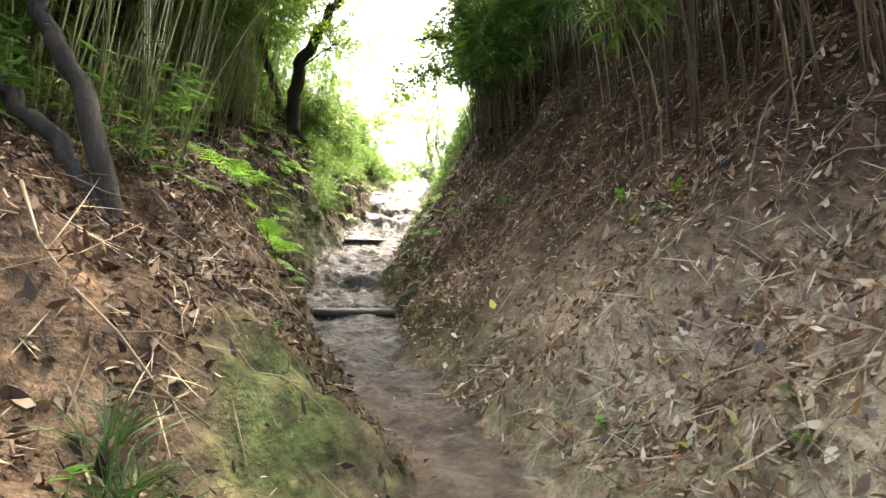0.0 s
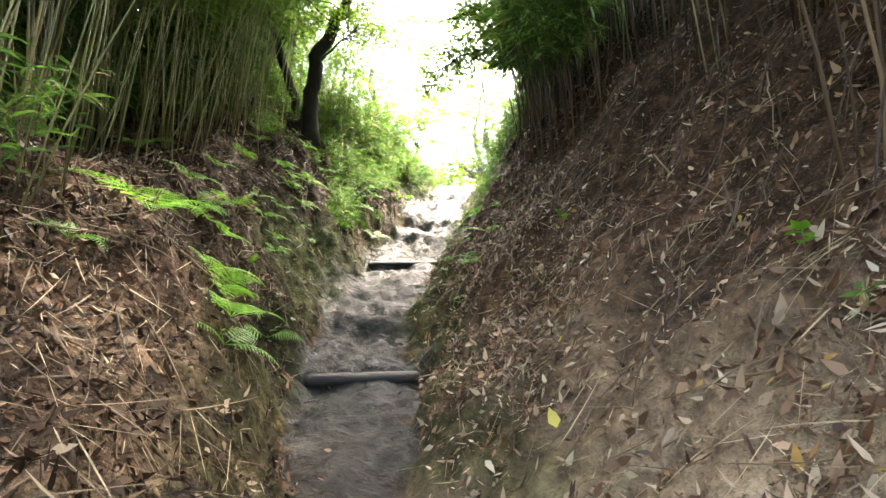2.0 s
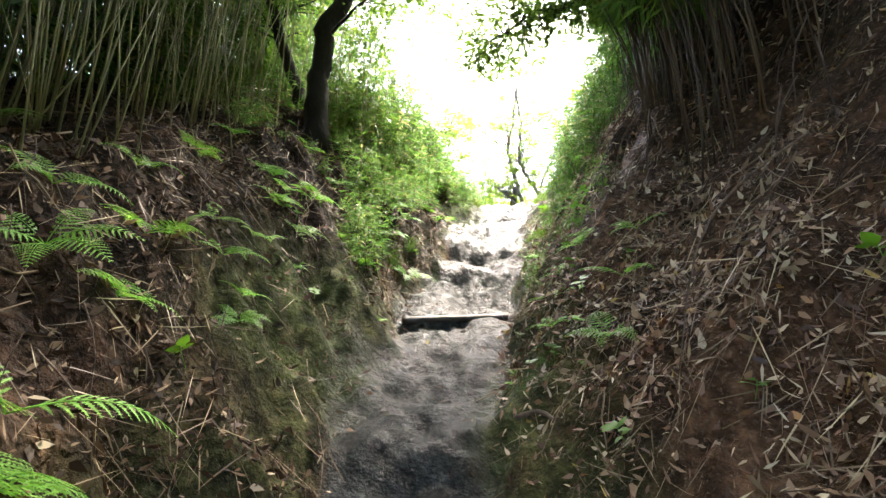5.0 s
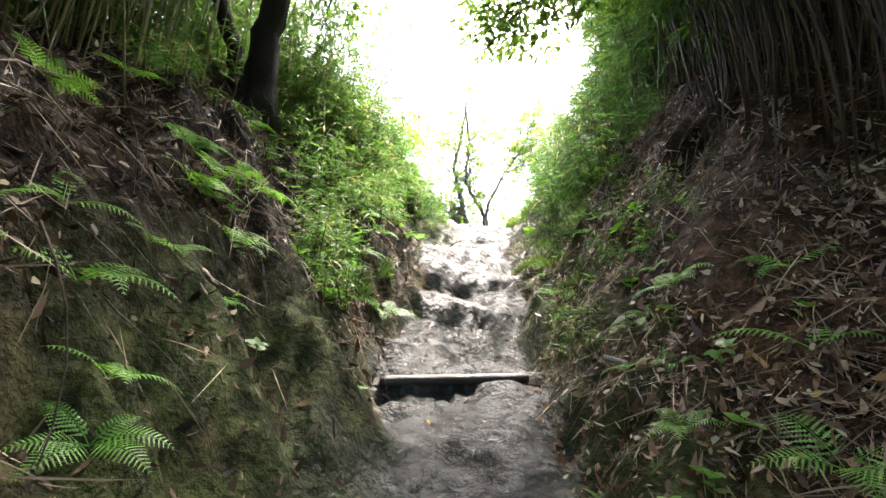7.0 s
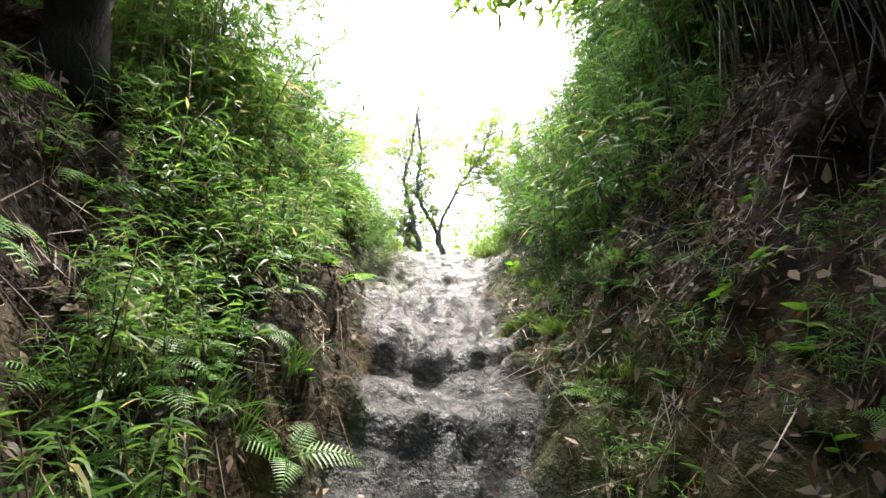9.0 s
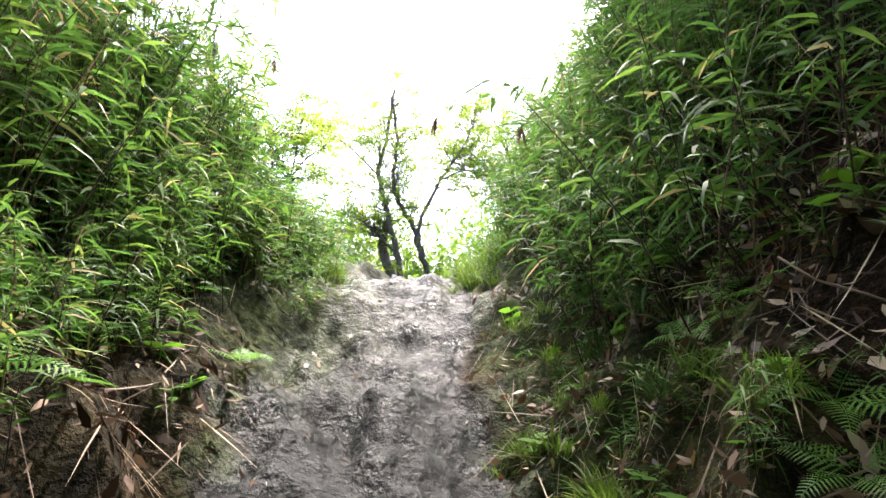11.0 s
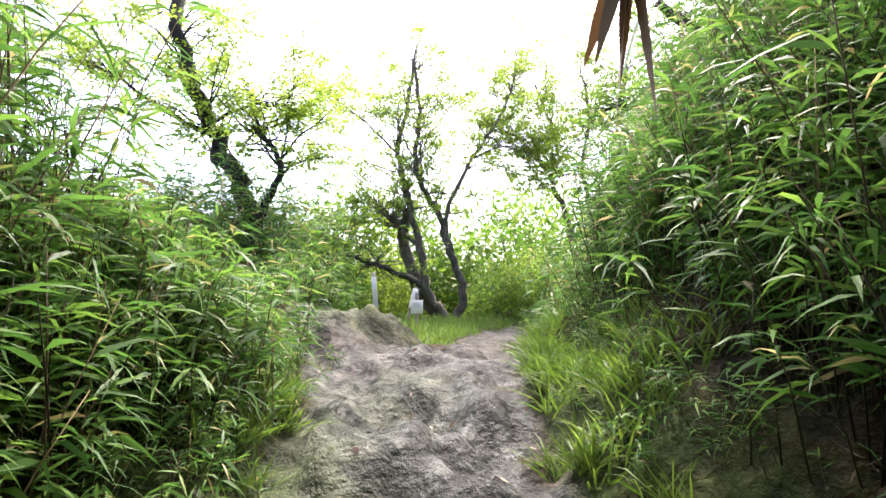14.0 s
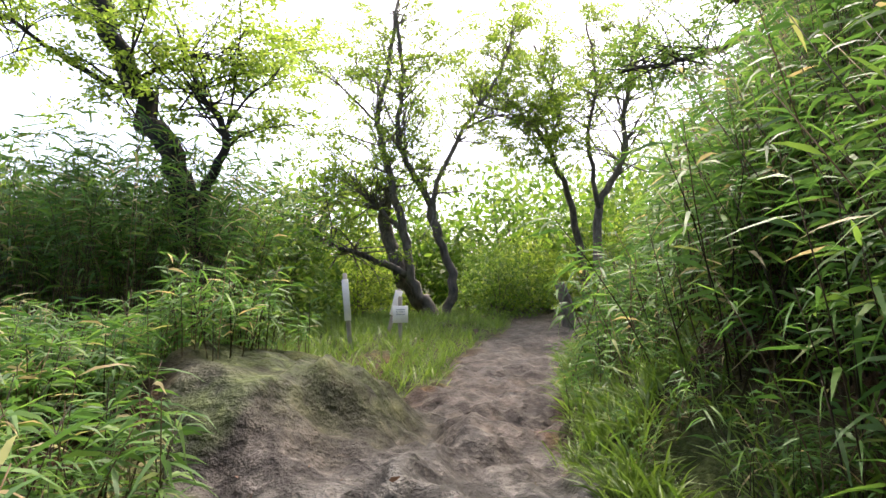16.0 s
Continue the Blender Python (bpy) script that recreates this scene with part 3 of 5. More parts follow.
def scatter(kinds, spots, r, tilt=6, size=(0.8, 1.2), face=None):
    """Copies of some kinds of thing at (x, y); the first copies are the kinds themselves, so that none is left over."""
    for i, (x, y) in enumerate(spots):
        src = kinds[i % len(kinds)]
        k = r.uniform(*size)
        rz = r.uniform(0, 360) if face is None else face + r.uniform(-50, 50)
        m = pose(x, y, on_ground(x, y), r.normal(0, tilt), r.normal(0, tilt), rz)
        if i < len(kinds):
            moved = (src, m, k)
        else:
            moved = (copy_thing(src, m), m, k)
        moved[0].matrix_world = m @ Matrix.Scale(k, 4)


rb = np.random.default_rng(21)
bare_left = bamboo_kind(7, 31, "thin green-brown bamboo stalk rooted on the shaded bank", "bare bamboo on the shaded bank", CULM,
                        tall=lambda r: r.uniform(3.0, 4.6), leafy_from=0.6, count=60, lean=lambda r: r.uniform(0.0, 0.22), arch=lambda r: r.uniform(0.0, 0.7), thick=lambda r: r.uniform(0.0045, 0.009))
spots = []
while len(spots) < 100:
    y = rb.uniform(3.6, 11.5)
    u = (1.45 if y < 9.3 else 1.15) + abs(rb.normal(0, 0.7))
    spots.append((x_left(u, y), y))
clump = [(-4.0 + rb.normal(0, 0.08), 6.7 + rb.normal(0, 0.09)) for _ in range(9)]
scatter(bare_left, [p for p in spots + clump if not open_lane(*p)], rb, 8, (0.8, 1.15), face=0)
bare_right = bamboo_kind(7, 32, "thin brown bamboo stalk leaning out from the steep bank", "bamboo leaning from the steep bank", DARK_CULM,
                         tall=lambda r: r.uniform(2.4, 4.0), leafy_from=0.65, count=54, lean=lambda r: r.uniform(0.1, 0.5), arch=lambda r: r.uniform(0.1, 0.8), thick=lambda r: r.uniform(0.0045, 0.009))
spots = []
while len(spots) < 70:
    y = rb.uniform(2.0, 11.5)
    u = (2.0 if y < 5 else 2.6 if y < 8 else 1.7) + abs(rb.normal(0, 0.7))
    spots.append((x_right(u, y), y))
spots += [(x_right(1.35 + abs(rb.normal(0, 0.25)), y), y) for y in rb.normal(9.3, 0.35, 34)]
scatter(bare_right, spots, rb, 6, (0.8, 1.15), face=180)
leafy = bamboo_kind(6, 33, "slender bright green bamboo in full leaf beside the trail", "leafy bamboo by the opening", CULM,
                    tall=lambda r: r.uniform(2.0, 3.6), leafy_from=0.12, count=150, lean=lambda r: r.uniform(-0.1, 0.2), arch=lambda r: r.uniform(0.0, 0.5), thick=lambda r: r.uniform(0.005, 0.009))
spots = []
while len(spots) < 55:
    y = rb.uniform(10.6, 13.7)
    spots.append((x_left(1.05 + abs(rb.normal(0, 0.8)), y), y))
scatter(leafy, spots, rb, 5, (0.75, 1.2), face=0)
for i in range(30):
    y = rb.uniform(10.6, 14.0)
    x = x_right(1.3 + abs(rb.normal(0, 0.9)), y)
    k = rb.uniform(0.6, 1.0)
    c = copy_thing(leafy[i % 6], pose(x, y, on_ground(x, y), rb.normal(0, 5), rb.normal(0, 5), 180 + rb.uniform(-50, 50)))
    c.matrix_world = c.matrix_basis @ Matrix.Scale(k, 4)


def bamboo_mass(name, label, n, place, tall, leafy_from, count, seed, arch=(0, 0.6), face=0.0, slim=True, mat=None):
    """An uncountable stand of bamboo, joined."""
    r = np.random.default_rng(seed)
    wood, P, D, L, W = [], [], [], [], []
    for i in range(n):
        x, y = place(r)
        while open_lane(x, y):
            x, y = place(r)
        raw = bamboo_parts(r, r.uniform(*tall), leafy_from, count, r.uniform(0, 0.25), r.uniform(*arch), r.uniform(0.006, 0.011), 3)
        rz, z = face + r.uniform(-0.9, 0.9), on_ground(x, y)
        c, s = math.cos(rz), math.sin(rz)
        R = np.array([[c, -s, 0], [s, c, 0], [0, 0, 1]])
        for q in raw:
            wood.append((q[0] @ R.T + [x, y, z], q[1]))
            if len(q) > 2:
                P.append(q[2] @ R.T + [x, y, z])
                D.append(q[3] @ R.T)
                L.append(q[4])
                W.append(q[5])
    base = thing(name, 0, 0, 0, label, "bamboo", kind="stuff")
    tagged(part_mesh("culm_mass", *joined(wood), mat or CULM, base), kind="stuff")
    P = np.concatenate(P)
    part_mesh("foliage", *leaves(P, np.concatenate(D), np.concatenate(L) * 1.5, np.concatenate(W) * 1.45, 0.4, r=r, slim=slim), BAMBOO_LEAF, base)
    base.children[-1]["kind"] = "stuff"


bamboo_mass("bamboo_thicket", "dense bamboo thicket arching over the shaded bank", 240,
            lambda r: (lambda y: (x_left(1.7 + abs(r.normal(0, 1.4)), y), y))(r.uniform(2.8, 11.0)), (3.8, 6.0), 0.45, 220, 41, (0.1, 1.0), 0.0)
bamboo_mass("bamboo_thicket", "leafy depth of the bamboo grove behind the bare stalks", 420,
            lambda r: (lambda y: (x_left(2.9 + abs(r.normal(0, 1.5)), y), y))(r.uniform(0.5, 14.0)), (2.5, 4.8), 0.03, 320, 43, (0.0, 0.5), 0.0)
bamboo_mass("bamboo_thicket", "dense brown bamboo thicket over the steep bank", 430,
            lambda r: (lambda y: (x_right((1.75 if y < 4.5 else 2.7) + abs(r.normal(0, 1.4)), y), y))(r.uniform(1.6, 12.0)), (2.4, 5.0), 0.48, 240, 42, (0.1, 1.0), math.pi, mat=DARK_CULM)
bamboo_mass("bamboo_thicket", "tangle of leaning brown stalks above the dark bank", 240,
            lambda r: (lambda y: (x_right(1.5 + abs(r.normal(0, 0.9)), y), y))(r.uniform(8.2, 12.0)), (1.4, 3.0), 0.6, 120, 46, (0.0, 0.5), math.pi, mat=DARK_CULM)
bamboo_mass("bamboo_canopy", "arching bamboo tops closing over the sunken trail", 38,
            lambda r: (lambda y: (x_left(2.0 + abs(r.normal(0, 0.8)), y), y))(r.uniform(4.2, 8.5)), (5.5, 7.5), 0.55, 380, 44, (1.0, 1.7), 0.0)
bamboo_mass("bamboo_canopy", "arching bamboo tops leaning over the trail", 72,
            lambda r: (lambda y: (x_right(2.6 + abs(r.normal(0, 0.8)), y), y))(r.uniform(4.2, 13.0)), (4.6, 6.6), 0.5, 380, 45, (0.6, 1.3), math.pi)
bamboo_mass("bamboo_thicket", "tall leafy bamboo on the hillside above the trail", 110,
            lambda r: (lambda y: (x_right(1.9 + abs(r.normal(0, 1.1)), y), y))(r.uniform(11.5, 14.2)), (2.4, 4.2), 0.1, 300, 47, (0.1, 0.6), math.pi)
bamboo_mass("bamboo_thicket", "leafy bamboo crowning the slope beside the clearing", 130,
            lambda r: (lambda y: (x_right(2.9 + abs(r.normal(0, 1.3)), y), y))(r.uniform(14.5, 21)), (1.2, 2.4), 0.08, 300, 48, (0.0, 0.3), math.pi)
bamboo_mass("bamboo_thicket", "bamboo shading the start of the sunken trail", 70,
            lambda r: (lambda y: (x_left(2.2 + abs(r.normal(0, 1.0)), y), y))(r.uniform(-2.5, 2.6)), (3.4, 5.4), 0.35, 260, 49, (0.3, 1.1), 0.0)
bamboo_mass("bamboo_thicket", "brown bamboo over the steep bank at the trail's start", 140,
            lambda r: (lambda y: (x_right(2.4 + abs(r.normal(0, 1.0)), y), y))(r.uniform(-2.0, 4.0)), (3.0, 5.0), 0.35, 260, 50, (0.3, 1.1), math.pi, mat=DARK_CULM)

# ---- dwarf bamboo ----


def sasa_arrays(r, stems, tall, size=1.0):
    wood, P, D, L, W = [], [], [], [], []
    for i in range(stems):
        a, out = r.uniform(0, 6.28), r.uniform(0.05, 0.45)
        h = r.uniform(*tall)
        s = np.linspace(0, 1, 4)
        b = np.array([r.normal(0, 0.1), r.normal(0, 0.1), -0.06])
        pts = b + np.stack([np.cos(a) * out * s ** 1.5 * h, np.sin(a) * out * s ** 1.5 * h, s * h], -1)
        wood.append(tube(pts, [0.0035, 0.003, 0.0025, 0.0015], 3))
        k = r.integers(9, 16)
        q = np.clip(r.beta(3.4, 1.3, k), 0.2, 1)
        base = np.stack([np.interp(q, s, pts[:, j]) for j in range(3)], -1)
        ang = a + r.normal(0, 1.3, k)
        P.append(base)
        D.append(np.stack([np.cos(ang), np.sin(ang), r.uniform(-0.1, 0.9, k)], -1))
        L.append(r.uniform(0.13, 0.29, k) * size)
        W.append(r.uniform(0.013, 0.026, k) * size)
    return joined(wood), (np.concatenate(P), np.concatenate(D), np.concatenate(L), np.concatenate(W))


rs = np.random.default_rng(51)
sasa = []
for i in range(8):
    wood, lv = sasa_arrays(rs, int(rs.integers(7, 11)), (0.3, 0.95), 0.78)
    base = thing("dwarf_bamboo", 0, 0, -30, "clump of dwarf bamboo with long bright green blades", "bamboo", "dwarf bamboo along the trail")
    tagged(part_mesh("stem", *wood, DARK_CULM, base), kind="stuff")
    tagged(part_mesh("foliage", *leaves(*lv, rs.uniform(0.2, 0.85, len(lv[0])), twist=0.9, r=rs), SASA_LEAF, base), kind="stuff")
    sasa.append(base)
spots = []
while len(spots) < 80:
    y = rs.uniform(9.3, 13.7)
    spots.append((x_left((0.8 if y < 12 else 0.85) + abs(rs.normal(0, 0.6)), y), y))
while len(spots) < 175:
    y = rs.uniform(11.0, 19.0)
    spots.append((x_right((0.6 if y < 12.6 else 0.55 if y < 16.5 else 0.35) + abs(rs.normal(0, 0.6)), y), y))
spots = [p for p in spots if not open_lane(*p) and not (abs(p[0] + 2.8) < 1.15 and abs(p[1] - 16.9) < 1.3)]
spots += [(-2.5, 2.9), (-2.7, 3.3), (-2.35, 3.4), (-2.9, 2.6), (-3.0, 3.8), (-2.6, 3.9), (-3.2, 3.1), (-2.75, 2.3)]
scatter(sasa, spots, rs, 12, (0.75, 1.25))
for i in range(120):
    y = rs.uniform(9.0, 14.2)
    x = x_left(rs.uniform(0.5 if y > 12 else 0.25, 1.2), y) if i % 2 else x_right(rs.uniform(0.2, 1.0), y)
    ob = copy_thing(sasa[i % 8], pose(x, y, on_ground(x, y), rs.normal(0, 12), rs.normal(0, 12), rs.uniform(0, 360)))
    ob.matrix_world = ob.matrix_basis @ Matrix.Scale(rs.uniform(0.3, 0.6), 4)
for i in range(90):
    y = rs.uniform(13.3, 19.0)
    x = x_right(rs.uniform(0.08, 0.8), y) if i < 64 else x_left(rs.uniform(0.05, 0.5), 13.0 + (y - 13.3) * 0.4)
    y = y if i < 64 else 13.0 + (y - 13.3) * 0.4
    ob = copy_thing(sasa[i % 8], pose(x, y, on_ground(x, y), rs.normal(0, 12), rs.normal(0, 12), rs.uniform(0, 360)))
    ob.matrix_world = ob.matrix_basis @ Matrix.Scale(rs.uniform(0.3, 0.55), 4)


def sasa_mass(name, label, n, place, tall, seed, size=1.0, grow=False):
    """An uncountable stand of dwarf bamboo; grow: lower towards the trail."""
    r = np.random.default_rng(seed)
    wood, P, D, L, W = [], [], [], [], []
    for i in range(n):
        x, y = place(r)
        while open_lane(x, y):
            x, y = place(r)
        if grow:
            q = min(1.5, 0.45 + 0.5 * (x - float(np.interp(y, EDGE_Y, EDGE_R)) - 0.5))
        else:
            q = 1.0
        w, (p, d, l, k) = sasa_arrays(r, 6, (tall[0] * q, tall[1] * q), size)
        z = on_ground(x, y)
        wood.append((w[0] + [x, y, z], w[1]))
        P.append(p + [x, y, z])
        D.append(d)
        L.append(l)
        W.append(k)
    base = thing(name, 0, 0, 0, label, "bamboo", kind="stuff")
    tagged(part_mesh("stem_mass", *joined(wood), DARK_CULM, base), kind="stuff")
    part_mesh("foliage", *leaves(np.concatenate(P), np.concatenate(D), np.concatenate(L), np.concatenate(W), r.uniform(0.2, 0.85, len(np.concatenate(L))), twist=0.9, r=r), SASA_LEAF, base)
    base.children[-1]["kind"] = "stuff"


sasa_mass("dwarf_bamboo_thicket", "wall of dwarf bamboo covering the hillside by the trail", 900,
          lambda r: (lambda y: (x_right(0.7 + abs(r.normal(0, 1.5)), y), y))(r.uniform(12.0, 16.5)), (0.6, 1.6), 61, 0.72, True)
sasa_mass("dwarf_bamboo_thicket", "low slope of dwarf bamboo beside the clearing", 560,
          lambda r: (lambda y: (x_right(0.7 + abs(r.normal(0, 1.6)), y), y))(r.uniform(16.5, 22)), (0.6, 1.5), 65, 0.8, True)
sasa_mass("dwarf_bamboo_thicket", "tall thicket of dwarf bamboo on the trail shoulder", 400,
          lambda r: (lambda y: (x_left(0.8 + abs(r.normal(0, 1.4)), y), y))(r.uniform(11.2, 14.3)), (0.6, 1.6), 62, 0.85)
sasa_mass("dwarf_bamboo_thicket", "low bright dwarf bamboo on the open shoulder", 420,
          lambda r: (lambda y: (x_left((0.2 if y < 15.6 else 0.7) + abs(r.normal(0, 1.3)), y), y))(r.uniform(14.0, 17.6)), (0.25, 0.62), 64, 0.72)
sasa_mass("dwarf_bamboo_thicket", "dark tall thicket of dwarf bamboo behind the clearing", 760,
          lambda r: (r.uniform(-12, -4.4), r.uniform(19.5, 24.5)), (1.4, 3.0), 63, 1.3)

sasa_mass("dwarf_bamboo_thicket", "short tangled dwarf bamboo on the trail's dark shoulder", 330,
          lambda r: (lambda y: (x_left(0.5 + abs(r.normal(0, 0.55)), y), y))(r.uniform(11.8, 14.9)), (0.25, 0.75), 66, 0.72)
sasa_mass("dwarf_bamboo_thicket", "small green sprouts on the damp shaded bank", 150,
          lambda r: (lambda y: (x_left(0.4 + abs(r.normal(0, 0.7)), y), y))(r.uniform(8.6, 12.0)), (0.12, 0.4), 67, 0.55)

# ---- trees ----


def tree(name, label, stems, bark, leaf_mat, twigs, spray, leaf=(0.05, 0.1), width=0.45, seed=1, start=0.4, reach=(0.5, 1.5), up=0.5, slim=False, category="tree", inner=0.35, bare=0):
    """A tree from its stems (control points, radius below, radius above), with limbs, twigs and a loose crown."""
    r = np.random.default_rng(seed)
    bx, by, bz = stems[0][0][0]
    base = thing(name, bx, by, bz, label, category)
    o = np.array([bx, by, bz])
    lines, wood, twig, P, D = [], [], [], [], []
    for ctrl, r0, r1 in stems:
        line = smooth_line(np.array(ctrl) - o, 5)
        line[1:-1] += r.normal(0, r0 * 0.25, (len(line) - 2, 3))
        rad = r0 + (r1 - r0) * np.linspace(0, 1, len(line)) ** 0.8
        if not lines:
            rad[0], line[0, 2] = rad[0] * 1.5, line[0, 2] - 0.25
        lines.append((line, rad))
        wood.append(tube(line, rad, 9))
    for i in range(twigs):
        line, rad = lines[r.integers(len(lines) - bare)]
        q = r.uniform(start, 1) * (len(line) - 1)
        a = line[int(q)]
        head = unit(line[min(int(q) + 1, len(line) - 1)] - line[max(int(q) - 1, 0)])
        d = unit(r.normal(0, 1, 3) * [1, 0.8, 0.6] + head * 0.6 + [0, 0, up])
        ln = r.uniform(*reach)
        rr = min(rad[int(q)] * 0.4, 0.009 + 0.007 * ln)
        bend = unit(r.normal(0, 1, 3))
        walkway = [a]
        for step in range(5):
            bend = unit(bend + r.normal(0, 0.7, 3))
            walkway.append(walkway[-1] + unit(d + bend * 0.42 + [0, 0, 0.12 - 0.07 * step]) * ln / 5)
        main = smooth_line(walkway, 2)
        twig.append(tube(main, np.linspace(rr, 0.003, len(main)), 4))
        tips = []
        for j in range(max(2, int(ln * 2.2))):
            f = r.uniform(inner, 1.0) * (len(main) - 1)
            p = main[int(f)]
            side = unit(r.normal(0, 1, 3) * [1, 1, 0.35] + d * 0.5)
            e = p + side * r.uniform(0.18, 0.45) * min(1.0, 0.45 + 0.4 * ln)
            twig.append(tube([p, (p + e) / 2 + r.normal(0, 0.02, 3), e], [rr * 0.45, rr * 0.3, 0.002], 3))
            tips.append((p, e))
        tips.append((main[-3], main[-1]))
        for j in range(spray):
            p, e = tips[r.integers(len(tips))]
            k = 7
            f = r.uniform(0.15, 1.1, (k, 1))
            P.append(p + (e - p) * f + r.normal(0, 1, (k, 3)) * [0.09, 0.09, 0.035])
            D.append(unit(e - p) * 0.6 + r.normal(0, 0.7, (k, 3)) * [1, 1, 0.5])
    part_mesh("trunk", *joined(wood[:1]), bark, base)
    for w in wood[1:]:
        part_mesh("limb", *w, bark, base)
    tagged(part_mesh("branch_spray", *joined(twig), bark, base), kind="stuff")
    P, D = np.concatenate(P), np.concatenate(D)
    L = r.uniform(*leaf, len(P))
    part_mesh("crown", *leaves(P, D, L, L * width, 0.2, r=r, slim=slim), leaf_mat, base)
    return base


g = on_ground
tree("tree", "dark twin-stemmed tree leaning from the high bank", [
    ([(-4.12, 10.25, g(-4.12, 10.25)), (-4.09, 10.25, 5.63), (-4.0, 10.25, 6.38), (-3.61, 10.25, 7.19), (-3.2, 10.35, 8.0), (-2.7, 10.5, 9.2)], 0.17, 0.08),
    ([(-4.35, 10.5, 4.8), (-4.62, 10.6, 5.83), (-5.06, 10.6, 7.13), (-5.4, 10.6, 8.5)], 0.12, 0.05),
    ([(-4.0, 10.25, 6.3), (-3.5, 10.1, 6.6), (-3.1, 10.0, 6.75)], 0.025, 0.008)],
    BARK, TREE_LEAF, 120, 10, (0.045, 0.085), 0.45, 71, 0.55, (0.5, 1.5), 0.3)
tree("tree", "broadleaf tree overhanging the trail with dense small leaves", [
    ([(0.75, 10.9, g(0.75, 10.9)), (0.5, 10.7, 5.9), (0.1, 10.5, 6.6), (-0.7, 10.3, 6.95), (-1.5, 10.2, 6.9)], 0.09, 0.025),
    ([(0.4, 10.7, 6.0), (-0.3, 10.3, 6.3), (-1.0, 10.1, 6.2), (-1.75, 10.05, 5.85)], 0.04, 0.01),
    ([(0.1, 10.5, 6.6), (0.0, 10.0, 7.4), (-0.7, 9.6, 7.9), (-1.6, 9.5, 8.0)], 0.05, 0.015)],
    BARK, TREE_LEAF, 150, 10, (0.05, 0.09), 0.5, 72, 0.35, (0.3, 0.9), -0.05)
tree("young_tree", "young dark tree with two leaning stems on the bank", [
    ([(-2.02, 2.65, g(-2.02, 2.65)), (-2.3, 2.65, 2.49), (-2.55, 2.65, 2.87), (-2.74, 2.65, 3.3), (-2.95, 2.8, 4.1)], 0.065, 0.045),
    ([(-2.04, 2.6, g(-2.02, 2.65)), (-2.39, 2.6, 2.17), (-2.78, 2.6, 2.54), (-3.1, 2.6, 2.85), (-3.5, 2.6, 3.3)], 0.06, 0.035)],
    BARK, TREE_LEAF, 14, 5, (0.06, 0.11), 0.4, 73, 0.75, (0.3, 0.7), 0.4)
tree("tree", "dark leaning tree with a forked crooked trunk", [
    ([(-4.9, 20.6, g(-4.9, 20.6)), (-5.01, 20.6, 6.35), (-5.14, 20.6, 7.03), (-5.43, 20.6, 7.72), (-5.86, 20.6, 8.49), (-6.2, 20.6, 9.27), (-6.43, 20.6, 10.1), (-6.6, 20.7, 11.2)], 0.2, 0.1),
    ([(-5.0, 20.6, 6.6), (-4.85, 20.6, 7.18), (-4.63, 20.6, 7.71), (-4.78, 20.6, 8.19), (-5.13, 20.6, 8.57)], 0.085, 0.035),
    ([(-5.8, 20.6, 8.4), (-6.6, 20.5, 8.8), (-7.5, 20.4, 9.4), (-8.4, 20.4, 9.7)], 0.05, 0.015),
    ([(-5.9, 20.6, 8.6), (-5.2, 20.7, 9.0), (-4.6, 20.8, 8.95)], 0.04, 0.012)],
    BARK, PALE_LEAF, 170, 16, (0.06, 0.1), 0.45, 74, 0.5, (0.6, 1.9), 0.15, True, inner=0.5)
tree("tree", "spreading many-stemmed tree standing at the edge of the clearing", [
    ([(-1.61, 25.5, g(-1.61, 25.5)), (-2.13, 25.5, 5.88), (-2.39, 25.5, 7.18), (-2.72, 25.5, 8.5), (-2.98, 25.5, 9.72), (-2.73, 25.5, 11.23), (-2.53, 25.5, 12.78)], 0.15, 0.04),
    ([(-1.49, 25.5, g(-1.49, 25.5) - 0.1), (-1.28, 25.5, 6.0), (-1.6, 25.5, 7.05), (-1.99, 25.5, 8.24), (-2.48, 25.5, 9.24), (-2.43, 25.5, 10.96), (-2.6, 25.5, 12.5)], 0.13, 0.04),
    ([(-1.56, 25.5, 7.05), (-1.69, 25.5, 8.11), (-0.97, 25.5, 9.63), (-0.1, 25.5, 10.99), (0.3, 25.5, 12.2)], 0.085, 0.02),
    ([(-2.26, 25.5, 6.14), (-3.22, 25.5, 6.59), (-4.25, 25.5, 6.98), (-5.03, 25.5, 7.64)], 0.1, 0.03),
    ([(-2.39, 25.5, 7.18), (-2.97, 25.5, 7.71), (-3.6, 25.5, 8.3)], 0.07, 0.03),
    ([(-2.98, 25.5, 9.72), (-3.9, 25.4, 10.6), (-4.9, 25.4, 11.4)], 0.035, 0.012),
    ([(-0.97, 25.5, 9.63), (-0.2, 25.4, 9.9), (0.6, 25.4, 9.7)], 0.035, 0.012),
    ([(-1.8, 25.9, g(-1.8, 25.9)), (-2.53, 25.9, 6.29), (-2.87, 25.9, 7.5), (-2.81, 25.9, 8.32)], 0.2, 0.14)],
    GREY_BARK, PALE_LEAF, 400, 16, (0.06, 0.11), 0.45, 75, 0.45, (0.7, 2.2), 0.15, True, inner=0.6, bare=1)
